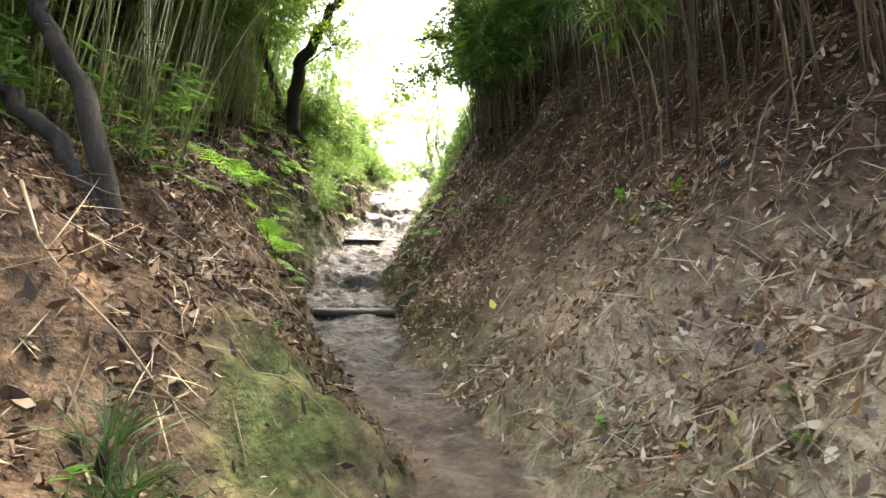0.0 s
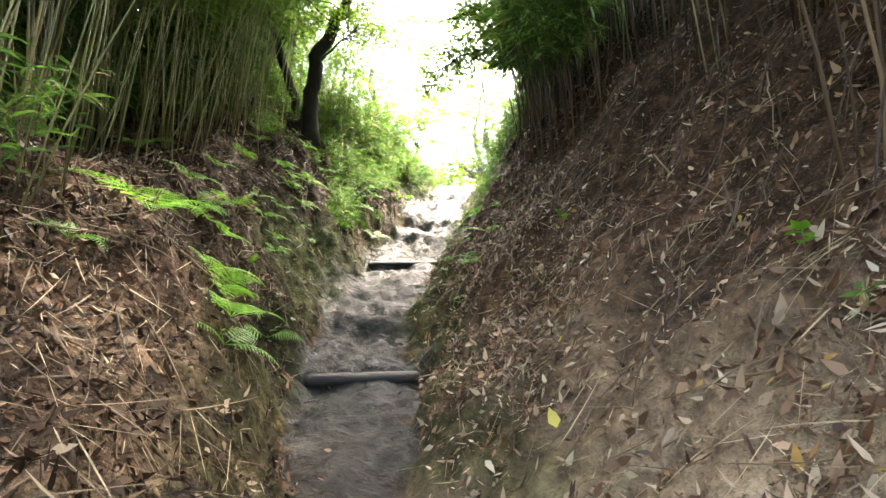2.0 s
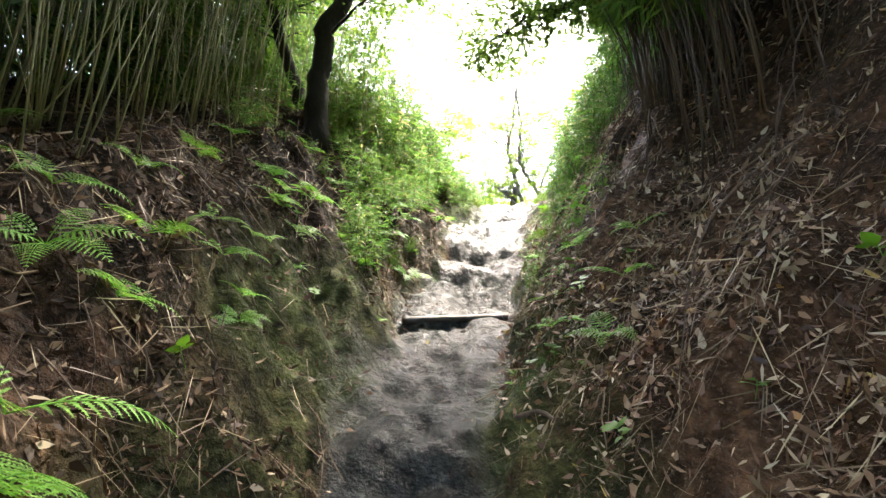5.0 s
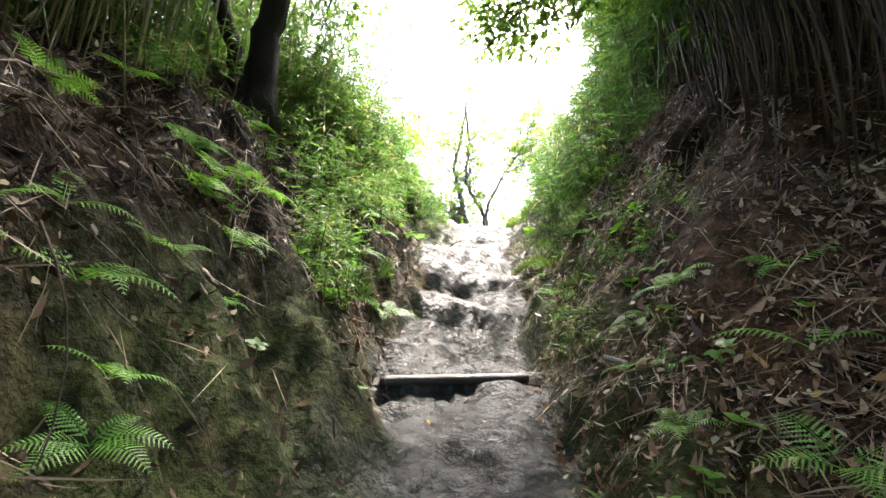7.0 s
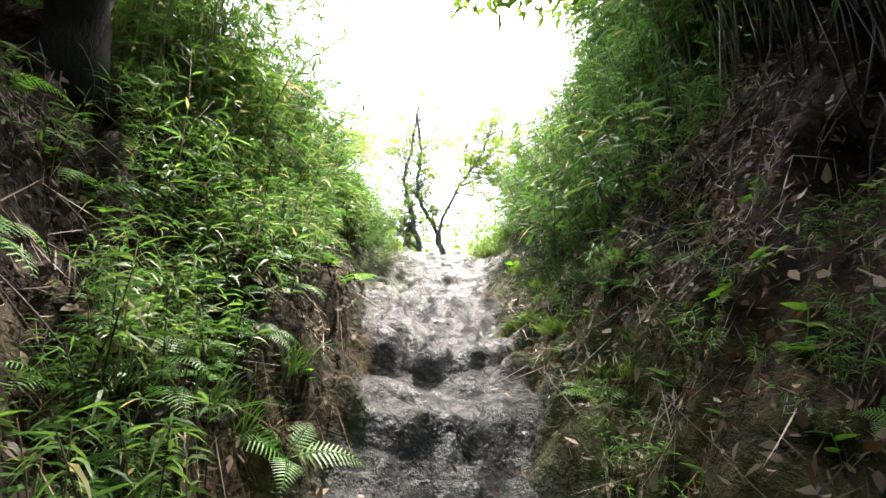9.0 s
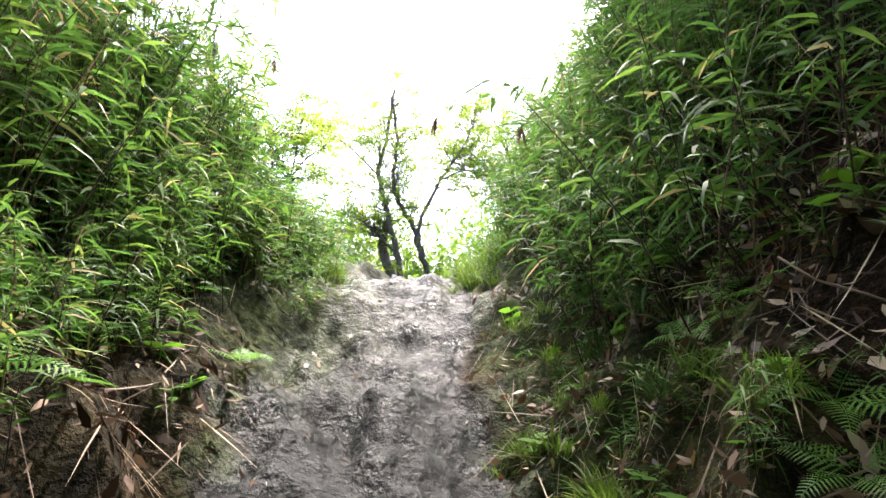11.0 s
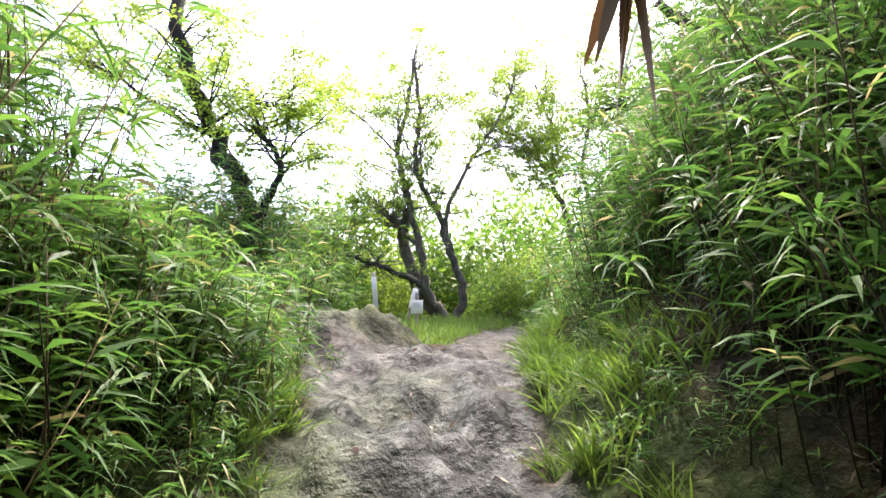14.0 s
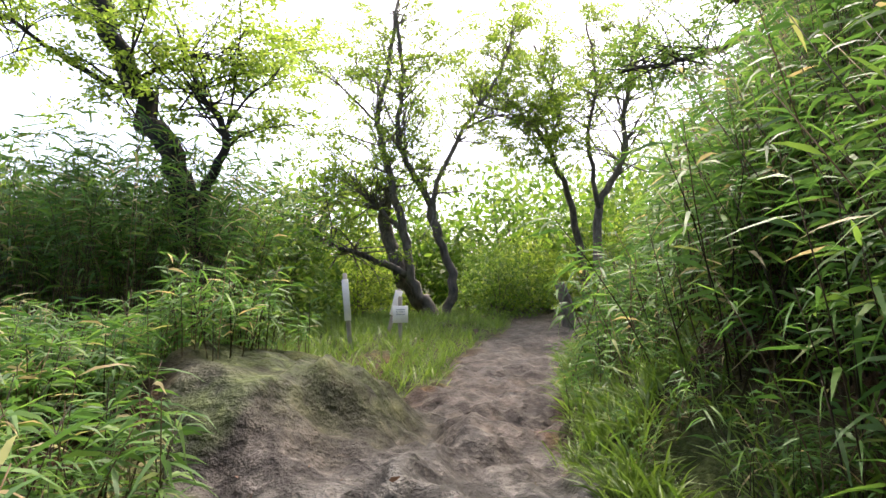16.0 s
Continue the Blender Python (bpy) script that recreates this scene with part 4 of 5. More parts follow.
tree("tree", "slender pale-barked tree leaning over the path", [
    ([(2.44, 27.0, g(2.44, 27.0)), (2.01, 27.0, 7.97), (1.48, 27.0, 9.49), (1.66, 27.0, 10.58), (1.09, 27.0, 12.47)], 0.12, 0.03),
    ([(1.48, 27.0, 9.49), (0.7, 27.0, 10.6), (0.1, 27.0, 11.0)], 0.04, 0.012)],
    GREY_BARK, PALE_LEAF, 130, 14, (0.06, 0.11), 0.45, 76, 0.4, (0.9, 2.8), 0.15, True, inner=0.6)
tree("tree", "tall forked grey tree beside the rising path", [
    ([(2.39, 26.0, g(2.39, 26.0)), (2.38, 26.0, 7.8), (2.98, 26.0, 8.94), (3.18, 26.0, 10.53), (3.56, 26.0, 12.76)], 0.13, 0.04),
    ([(2.38, 26.0, 7.8), (2.15, 26.0, 9.5), (2.41, 26.0, 10.96), (2.2, 26.0, 12.6)], 0.07, 0.02)],
    GREY_BARK, PALE_LEAF, 130, 14, (0.06, 0.11), 0.45, 77, 0.4, (0.9, 2.8), 0.15, True, inner=0.6)
tree("tree", "old dark tree on the hillside with a bare crooked bough", [
    ([(6.4, 23.2, g(6.4, 23.2)), (6.1, 23.1, 9.2), (5.64, 23.0, 10.42), (5.24, 23.0, 11.21), (4.57, 23.0, 11.43), (4.0, 23.0, 11.8), (3.2, 23.0, 12.6)], 0.26, 0.1),
    ([(5.62, 23.0, 10.3), (4.74, 23.0, 10.57), (4.18, 23.0, 10.6), (3.49, 23.0, 10.32), (2.71, 23.0, 10.12), (1.82, 23.0, 9.93)], 0.12, 0.025),
    # unseen limb, added above the view so its leaves shade the slope
    ([(5.6, 23.0, 10.4), (4.7, 20.6, 11.6), (3.9, 18.6, 12.0)], 0.12, 0.03)],
    BARK, TREE_LEAF, 150, 12, (0.06, 0.11), 0.45, 78, 0.55, (0.6, 1.9), 0.3, True)

# ---- shrubs and the woods beyond ----


def shrub_arrays(r, n, rad, tall, leaf):
    """A loose dome of leaves with an uneven outline, on forked stems."""
    d = unit(r.normal(0, 1, (n, 3)))
    d[:, 2] = np.abs(d[:, 2])
    lump = 0.72 + 0.5 * vnoise(np.arctan2(d[:, 1], d[:, 0]) * 2 + 20, d[:, 2] * 4, 0.7, int(r.integers(99)))
    s = r.beta(4, 1.3, n) * lump
    P = d * s[:, None] * [rad, rad, tall] + [0, 0, 0.1 * tall]
    wood = []
    for i in range(9):
        q = P[r.integers(n)] * 0.85
        wood.append(tube(smooth_line([[0, 0, -0.1], q * [0.35, 0.35, 0.5] + r.normal(0, 0.05, 3), q], 3), np.linspace(0.025, 0.004, 7), 4))
    return joined(wood), (P, d * 0.6 + r.normal(0, 0.8, (n, 3)), r.uniform(*leaf, n))


rsb = np.random.default_rng(81)
shrubs = []
for i in range(4):
    wood, (P, D, L) = shrub_arrays(rsb, 3600, 1.3, 1.7, (0.07, 0.13))
    base = thing("shrub", 0, 0, -30, "leafy green shrub at the edge of the clearing", "shrub", "shrubs round the clearing")
    tagged(part_mesh("stem", *wood, GREY_BARK, base), kind="stuff")
    part_mesh("foliage", *leaves(P, D, L, L * 0.42, 0.2, r=rsb, slim=True), TREE_LEAF if i < 3 else PALE_LEAF, base)
    shrubs.append(base)
spots = [(-4.9, 22.4), (-5.0, 25.0), (-0.1, 26.6), (0.9, 27.2), (0.3, 28.3), (-0.6, 29.5), (-5.2, 24.2), (-3.6, 26.8), (1.3, 29.5), (-6.4, 22.6), (-7.8, 21.0), (-9.6, 19.6), (-8.6, 23.2), (-3.9, 29.5), (-10.5, 22.4), (3.6, 28.0), (4.6, 25.4), (-5.8, 27.5),
         (-12, 18), (3.2, 30.5), (5.6, 27.6), (-7.6, 26), (-1.6, 31.8), (2.2, 32.5), (0.2, 33), (-10, 26), (6.2, 30.0)]
big = [(1.2, 31.0), (2.8, 33.5), (4.4, 31.5), (6.0, 33.5), (7.6, 31.0), (-2.4, 30.6), (-4.6, 31.5), (5.2, 29.0)]
scatter(shrubs, spots, rsb, 3, (1.0, 1.6))
for i, (x, y) in enumerate(big):
    ob = copy_thing(shrubs[i % 3], pose(x, y, on_ground(x, y), 0, 0, rsb.uniform(0, 360)))
    ob.matrix_world = ob.matrix_basis @ Matrix.Scale(rsb.uniform(1.9, 2.6), 4)


def far_woods():
    r = np.random.default_rng(91)
    P, D, L, wood = [], [], [], []
    for i in range(105):
        a = r.uniform(-1.25, 1.25)
        d = r.uniform(26, 52)
        x, y = -2 + math.sin(a) * d, 12 + math.cos(a) * d
        tall = r.uniform(3, 7.5) + (2.5 if x > 4 else 0)
        w, (p, q, l) = shrub_arrays(r, 2300, r.uniform(2.0, 3.6), tall, (0.15, 0.3))
        z = on_ground(x, y)
        P.append(p + [x, y, z])
        D.append(q)
        L.append(l)
        wood.append((w[0] * [1, 1, 1] + [x, y, z], w[1]))
    base = thing("far_woods", 0, 0, 0, "pale green woods on the slope beyond the clearing", "trees", kind="stuff")
    L = np.concatenate(L)
    tagged(part_mesh("trunk_mass", *joined(wood), GREY_BARK, base), kind="stuff")
    part_mesh("foliage", *leaves(np.concatenate(P), np.concatenate(D), L, L * 0.5, 0.2, r=r, slim=True), TREE_LEAF, base)
    base.children[-1]["kind"] = "stuff"


far_woods()

# ---- arching bamboo sprays over the opening ----


def spray(ctrl, seed, label):
    """A thin arching branch with drooping blades, browner at its tip."""
    r = np.random.default_rng(seed)
    o = np.array(ctrl[0])
    line = smooth_line(np.array(ctrl) - o, 6)
    base = thing("bamboo_spray", *ctrl[0], label, "bamboo")
    part_mesh("stem", *tube(line, np.linspace(0.006, 0.0015, len(line)), 5), CULM, base)
    n = 46
    q = r.uniform(0.25, 1, n) * (len(line) - 1)
    P = np.stack([np.interp(q, np.arange(len(line)), line[:, k]) for k in range(3)], -1)
    D = unit(line[-1] - line[0]) * 0.7 + r.normal(0, 0.6, (n, 3)) - [0, 0, 0.35]
    tagged(part_mesh("foliage", *leaves(P, D, r.uniform(0.1, 0.2, n), r.uniform(0.014, 0.026, n), 0.3, r=r), SASA_LEAF, base), kind="stuff")
    k = 6
    for i in range(k):
        part_mesh("withered_blade", *leaves(line[-1:], [[r.normal(-0.2, 0.35), r.normal(0, 0.3), -1]], r.uniform(0.1, 0.19), 0.022, 0.1, r=r), DEAD_LEAF, base, "withered brown blade")


spray([(0.1, 13.0, on_ground(0.1, 13.0) - 0.05), (-0.15, 12.9, 6.3), (-0.7, 12.75, 6.1), (-1.3, 12.65, 5.85), (-1.78, 12.6, 5.62)], 161, "arching bamboo spray with a withered drooping tip")
spray([(-0.1, 12.2, on_ground(-0.1, 12.2) - 0.05), (-0.3, 12.25, 5.9), (-0.8, 12.3, 5.75), (-1.3, 12.35, 5.45)], 162, "green bamboo spray reaching over the trail")
spray([(-3.9, 12.9, on_ground(-3.9, 12.9) - 0.05), (-3.6, 12.9, 6.3), (-3.2, 12.9, 6.4), (-2.9, 12.95, 6.2)], 163, "green bamboo spray leaning into the light")

# ---- ferns ----


def fern(r, fronds, size, label):
    base = thing("fern", 0, 0, -30, label, "fern", "ferns on the banks")
    a0 = r.uniform(0, 6.28)
    for i in range(fronds):
        a = a0 + i * 6.28 / fronds + r.normal(0, 0.25)
        ln = size * r.uniform(0.75, 1.1)
        s = np.linspace(0, 1, 12)
        lift = r.uniform(0.35, 0.65)
        pts = np.stack([np.cos(a) * s * ln * 0.9, np.sin(a) * s * ln * 0.9, ln * (lift * s * 1.5 - 0.95 * s * s * lift * 1.3)], -1)
        chunks = [tube(pts, 0.003 * (1 - 0.7 * s) * size / 0.4, 3)]
        k = 14
        q = np.repeat(np.linspace(0.14, 0.97, k), 2)
        P = np.stack([np.interp(q, s, pts[:, j]) for j in range(3)], -1)
        T = unit(np.gradient(pts, axis=0))
        Tq = unit(np.stack([np.interp(q, s, T[:, j]) for j in range(3)], -1))
        flip = np.tile([1, -1], k)[:, None]
        S = unit(np.cross(Tq, [0, 0, 1.0])) * flip
        L = ln * 0.3 * np.clip(1.25 * (1 - q) ** 0.75, 0.06, 1) * np.clip(q / 0.22, 0.55, 1)
        Nup = np.cross(S * flip, Tq)
        Nup = Nup * np.sign(Nup[:, 2:3] + 1e-6)
        axis = unit(S + Tq * 0.45)
        chunks.append(leaves(P, axis, L, np.maximum(L * 0.07, 0.003), 0.16, Nup, 0.1, r))
        across = unit(np.cross(Nup, axis))
        for f in np.linspace(0.12, 0.9, 7):
            root = P + axis * (L * f)[:, None] - np.stack([0 * L, 0 * L, 0.16 * L * f * f], -1)
            ll = L * 0.085 * (1.1 - 0.75 * f) + 0.002
            for way in (1, -1):
                chunks.append(leaves(root, across * way + axis * 0.55, ll, ll * 0.8, 0.1, Nup, 0.15, r, True))
        part_mesh("frond", *joined(chunks), FERN_LEAF, base)
    return base


rf = np.random.default_rng(101)
ferns = [fern(rf, n, s, "fresh green fern with arching fronds on the damp bank") for n, s in ((6, 0.36), (5, 0.42), (4, 0.3), (7, 0.3), (3, 0.36))]
fern_at = [(-2.1, 5.0, 0.9), (-2.45, 4.6, 1.0), (-1.98, 4.75, 1.05), (-2.5, 5.35, 1.1), (-2.5, 6.2, 0.9), (-3.3, 6.15, 0.8), (-2.36, 3.95, 0.45), (-3.0, 5.1, 0.9), (-4.1, 6.3, 0.9), (-2.55, 5.4, 0.9), (-3.28, 8.35, 0.9), (-3.26, 7.35, 0.9), (-3.0, 7.2, 0.8),
           (-3.5, 8.3, 1.2), (-3.7, 9.9, 1.2), (-3.8, 8.6, 1.0), (-2.78, 10.05, 0.9), (-3.05, 11.0, 1.1), (-2.8, 12.3, 0.9), (-3.4, 7.4, 0.8), (-3.2, 8.1, 0.6), (-3.55, 9.1, 1.2), (-3.5, 8.5, 1.0), (-2.95, 7.1, 0.7),
           (-0.6, 8.05, 1.1), (-0.96, 9.0, 0.8), (-0.75, 7.7, 0.9), (-0.45, 8.4, 1.1), (-0.85, 8.8, 1.0), (-1.1, 10.6, 0.8), (-0.85, 10.9, 0.7), (-1.25, 10.6, 0.7), (-3.9, 9.6, 1.1), (-3.6, 10.6, 1.2)]
rfx = np.random.default_rng(103)
fern_at += [(x_left(rfx.uniform(0.35, 1.0), y), y, rfx.uniform(0.45, 0.8)) for y in rfx.uniform(9.0, 12.8, 26)] + [(x_right(rfx.uniform(0.35, 0.9), y), y, rfx.uniform(0.4, 0.7)) for y in rfx.uniform(8.0, 12.6, 22)]
fern_at += [(x_left(rfx.uniform(0.5, 1.6), y), y, rfx.uniform(0.6, 1.0)) for y in rfx.uniform(5.6, 9.0, 12)]
for i, (x, y, k) in enumerate(fern_at):
    ob = ferns[i] if i < len(ferns) else copy_thing(ferns[i % len(ferns)], pose(0, 0, 0))
    n = Vector(slope_normal(np.array(x), np.array(y)).tolist())
    lean = Vector((0, 0, 1)).lerp(n, 0.45).to_track_quat("Z", "Y").to_matrix().to_4x4()
    ob.matrix_world = Matrix.Translation((x, y, on_ground(x, y) + 0.01)) @ lean @ pose(0, 0, 0, 0, 0, rf.uniform(0, 360)) @ Matrix.Scale(k * (1.5 if y < 7 else 1.0), 4)

# ---- grass and sedge ----


def tuft(name, label, group, r, blades, tall, mat, width=0.006, spreadout=0.6):
    base = thing(name, 0, 0, -30, label, "grass", group)
    a = r.uniform(0, 6.28, blades)
    out = r.uniform(0.1, spreadout, blades)
    D = np.stack([np.cos(a) * out, np.sin(a) * out, np.ones(blades)], -1)
    P = np.stack([r.normal(0, 0.03, blades), r.normal(0, 0.03, blades), np.full(blades, -0.02)], -1)
    tagged(part_mesh("foliage", *leaves(P, D, r.uniform(*tall, blades), width, r.uniform(0.3, 0.6), r=r), mat, base), kind="stuff")
    return base


rg = np.random.default_rng(111)
sedge = [tuft("sedge", "dark green arching sedge tuft on the bank", "sedge tufts", rg, 70, (0.25, 0.5), DARK_GRASS, 0.007, 1.3) for _ in range(3)]
spots = [(-1.08, 1.5), (-0.98, 1.42), (-1.2, 1.62), (-3.0, 9.7), (-3.1, 9.35), (-2.95, 9.95), (-0.89, 11.9), (-0.8, 11.7), (-0.95, 12.2), (-2.85, 10.3), (-1.0, 11.5)]
scatter(sedge, spots, rg, 10, (0.8, 1.1))
grass = [tuft("grass_tuft", "fresh green grass tuft at the trail edge", "grass along the trail", rg, 60, (0.12, 0.32), GRASS, 0.006, 0.9) for _ in range(5)]
spots = [(x_left(abs(rg.normal(0.12, 0.25)), y), y) for y in rg.uniform(14.0, 15.5, 30)] + [(x_right(abs(rg.normal(0.1, 0.3)), y), y) for y in rg.uniform(13.4, 22, 90)]
spots += [(x_right(abs(rg.normal(0.35, 0.15)), y), y) for y in rg.uniform(10.4, 13, 30)]
scatter(grass, spots, rg, 10, (0.7, 1.3))


def lawn():
    r = np.random.default_rng(121)
    n = 52000
    y = r.uniform(17.0, 27, n)
    x = r.uniform(-9, 5, n)
    ul, ur = beyond(x, y)
    keep = (np.maximum(ul, ur) > 0.05) & (vnoise(x, y, 0.5, 31) > 0.22) & (np.hypot(x + 2.85, (y - 16.95)) > 1.1)
    x, y = x[keep], y[keep]
    P = np.stack([x, y, height(x, y) - 0.02], -1)
    D = np.stack([r.normal(0, 0.5, len(x)), r.normal(0, 0.5, len(x)), np.ones(len(x))], -1)
    n = 10000
    y2 = r.uniform(14.0, 20, n)
    lr, u2 = r.uniform(0, 1, n) < 0.18, 0.03 + np.abs(r.normal(0, 0.45, n))
    x2 = np.where(lr, np.interp(y2, EDGE_Y, EDGE_L) - u2, np.interp(y2, EDGE_Y, EDGE_R) + u2)
    ok = (vnoise(x2, y2, 0.35, 35) > 0.35) & (~lr | (y2 < 15.5))
    P = np.concatenate([P, np.stack([x2, y2, height(x2, y2) - 0.02], -1)[ok]])
    D = np.concatenate([D, np.stack([r.normal(0, 0.6, n), r.normal(0, 0.6, n), np.ones(n)], -1)[ok]])
    ob = part_mesh("grass", *leaves(P, D, r.uniform(0.12, 0.4, len(P)) * np.where(P[:, 1] > 18.2, 1.25, 0.9), 0.011, 0.35, r=r), GRASS)
    tagged(ob, "uneven green grass of the clearing beside the path", "grass", kind="stuff")


lawn()

# ---- litter, stalks, roots ----


def litter(name, label, n, place, size, seed, mat=DEAD_LEAF, lift=0.012):
    r = np.random.default_rng(seed)
    x, y = place(r, n)
    N = slope_normal(x, y)
    D = r.normal(0, 1, (len(x), 3))
    D = unit(D - N * (D * N).sum(1)[:, None]) + N * r.uniform(-0.1, 0.6, (len(x), 1))
    P = np.stack([x, y, height(x, y)], -1) + N * lift
    L = r.uniform(*size, len(x))
    ob = part_mesh(name, *leaves(P, D, L, L * r.choice([0.11, 0.16, 0.22, 0.34, 0.5], len(x)), r.uniform(-0.5, 0.4, len(x)), N, 0.8, r), mat)
    tagged(ob, label, "leaf litter", kind="stuff")


def on_right(r, n):
    y = r.uniform(1.2, 13.5, n)
    u = r.beta(1.5, 1.6, n) * 3.6
    x = np.interp(y, EDGE_Y, EDGE_R) + u
    keep = ((vnoise(x, y, 0.6, 33) > r.uniform(0.15, 0.75, n)) | (r.uniform(0, 1, n) < 0.15)) & (r.uniform(0, 1, n) > 0.7 * ease(1.3, 2.2, u)) & (r.uniform(0, 1, n) > np.interp(y, [8, 10, 12, 13.5], [0, 0.1, 0.15, 0.35]))
    return x[keep], y[keep]


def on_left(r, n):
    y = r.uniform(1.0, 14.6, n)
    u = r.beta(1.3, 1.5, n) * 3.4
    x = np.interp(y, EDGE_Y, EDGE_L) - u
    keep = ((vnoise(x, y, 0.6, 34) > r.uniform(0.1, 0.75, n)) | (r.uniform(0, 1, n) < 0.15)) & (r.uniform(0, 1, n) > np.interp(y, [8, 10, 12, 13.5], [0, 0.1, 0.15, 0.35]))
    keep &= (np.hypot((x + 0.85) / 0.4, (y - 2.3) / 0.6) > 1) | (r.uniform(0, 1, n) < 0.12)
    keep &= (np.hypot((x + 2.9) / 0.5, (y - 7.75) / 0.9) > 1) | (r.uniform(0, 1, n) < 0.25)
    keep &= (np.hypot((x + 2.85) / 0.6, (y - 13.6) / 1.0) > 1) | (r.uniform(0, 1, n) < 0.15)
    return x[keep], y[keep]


def on_tread(r, n):
    y = r.uniform(1.8, 16, n)
    f = r.uniform(0, 1, n)
    x = np.interp(y, EDGE_Y, EDGE_L) * f + np.interp(y, EDGE_Y, EDGE_R) * (1 - f)
    return x, y


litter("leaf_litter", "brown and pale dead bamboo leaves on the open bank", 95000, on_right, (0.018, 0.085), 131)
# left bank litter takes the leaf colours with shade painted in
litter("leaf_litter", "dark brown dead leaves with the bank's shade in their colour", 75000, on_left, (0.02, 0.085), 132, SHADE_LITTER)
litter("leaf_litter", "a few dead leaf scraps on the trodden trail", 420, on_tread, (0.02, 0.06), 133)


def twig_litter():
    r = np.random.default_rng(137)
    x, y = (np.concatenate(q) for q in zip(on_right(r, 15000), on_left(r, 8500)))
    N = slope_normal(x, y)
    fall = unit(N * [1, 1, 0] + 1e-6)
    D = unit(r.normal(0, 0.8, (len(x), 3)) + fall * 0.6 - [0, 0, 0.5])
    D = unit(D - N * (D * N).sum(1)[:, None]) + N * r.uniform(0, 0.25, (len(x), 1))
    P = np.stack([x, y, height(x, y)], -1) + N * 0.012
    ob = part_mesh("twig_litter", *leaves(P, D, r.uniform(0.08, 0.45, len(x)), r.uniform(0.003, 0.008, len(x)), r.uniform(-0.15, 0.15, len(x)), N, 0.3, r), DRY)
    tagged(ob, "thin dry twigs and broken stalks strewn over the banks", "twigs", kind="stuff")


twig_litter()


def stalk(r, label, group, name="dry_stalk", mat=None, ln=(0.4, 1.1), thick=(0.003, 0.007), bend=0.06):
    l = r.uniform(*ln)
    s = np.linspace(0, 1, 6)
    pts = np.stack([s * l - l / 2, r.normal(0, bend, 6) * l * 0.5, r.normal(0, bend, 6) * l * 0.4 + 0.012], -1)
    base = thing(name, 0, 0, -30, label, "twig", group)
    chunks = [tube(pts, r.uniform(*thick) * (1 - 0.5 * s), 5)]
    part_mesh("stem", *joined(chunks), mat or DRY, base)
    q = pts[3]
    part_mesh("side_twig", *tube([q, q + [0.06 * l, 0.09 * l, 0.03], q + [0.16 * l, 0.15 * l, 0.05]], [0.003, 0.002, 0.001], 4), mat or DRY, base)
    return base


rk = np.random.default_rng(141)
stalks = [stalk(rk, "dry pale brown stalk lying down the bank", "dry stalks") for _ in range(8)]


def lay(ob, x, y, turn, rise=0.0, k=1.0):
    """Lay a stalk on the slope; turn: degrees from the fall line."""
    n = Vector(slope_normal(np.array(x), np.array(y), 0.15).tolist())
    fall = Vector((n.x, n.y, 0))
    fall = (fall - n * fall.dot(n)).normalized()
    side = n.cross(fall)
    m = Matrix((fall, side, n)).transposed().to_4x4()
    ob.matrix_world = Matrix.Translation((x, y, on_ground(x, y) + 0.015)) @ m @ pose(0, 0, 0, 0, -rise, turn) @ Matrix.Scale(k, 4)


laid = [(x_right(rk.beta(1.6, 1.8) * 3.0 + 0.3, y), y, rk.normal(0, 40), rk.uniform(0, 14), rk.uniform(0.6, 1.3)) for y in rk.uniform(1.6, 11, 110)]
laid += [(x_left(rk.beta(1.6, 1.8) * 2.8 + 0.2, y), y, rk.normal(0, 60), rk.uniform(0, 14), rk.uniform(0.6, 1.3)) for y in rk.uniform(1.2, 11, 100)]
laid += [(x_right(rk.uniform(0.4, 2.4), y), y, rk.normal(0, 50), rk.uniform(0, 20), rk.uniform(0.3, 0.9)) for y in rk.uniform(6.8, 11.5, 80)]
for i, row in enumerate(laid):
    lay(stalks[i] if i < 8 else copy_thing(stalks[i % 8], pose(0, 0, 0)), *row)

vines = []
for i in range(6):
    s = np.linspace(0, 1, 9)
    l = rk.uniform(0.9, 1.7)
    pts = np.stack([0.12 * np.sin(s * 4 + i) * l + 0.25 * s * l, 0.05 * np.sin(s * 7 + i * 2), -s * l], -1)
    base = thing("hanging_root", 0, 0, -30, "thin brown root hanging over the shaded bank", "root", "hanging roots")
    part_mesh("root", *tube(pts, np.linspace(0.007, 0.002, 9), 5), ROOT, base)
    part_mesh("rootlet", *tube([pts[4], pts[4] + [0.08, 0.05, -0.12], pts[4] + [0.1, 0.1, -0.3]], [0.003, 0.002, 0.001], 4), ROOT, base)
    vines.append(base)
for i in range(120):
    y = rk.uniform(2.2, 11.2)
    u = rk.uniform(1.3, 3.2)
    x = x_right(u, y)
    ob = vines[i] if i < 6 else copy_thing(vines[i % 6], pose(0, 0, 0))
    ob.matrix_world = pose(x, y, on_ground(x, y) + rk.uniform(0.3, 0.5), rk.normal(0, 8), 36 + rk.normal(0, 8), rk.normal(0, 15)) @ Matrix.Scale(rk.uniform(0.7, 1.1), 4)

for i in range(70):
    y = rk.uniform(5.6, 10.2)
    x = x_left(rk.uniform(0.5, 1.7), y)
    ob = copy_thing(vines[i % 6], pose(0, 0, 0))
    ob.matrix_world = pose(x, y, on_ground(x, y) + rk.uniform(0.1, 0.3), rk.normal(0, 8), 36 + rk.normal(0, 8), 180 + rk.normal(0, 20)) @ Matrix.Scale(rk.uniform(0.25, 0.6), 4)

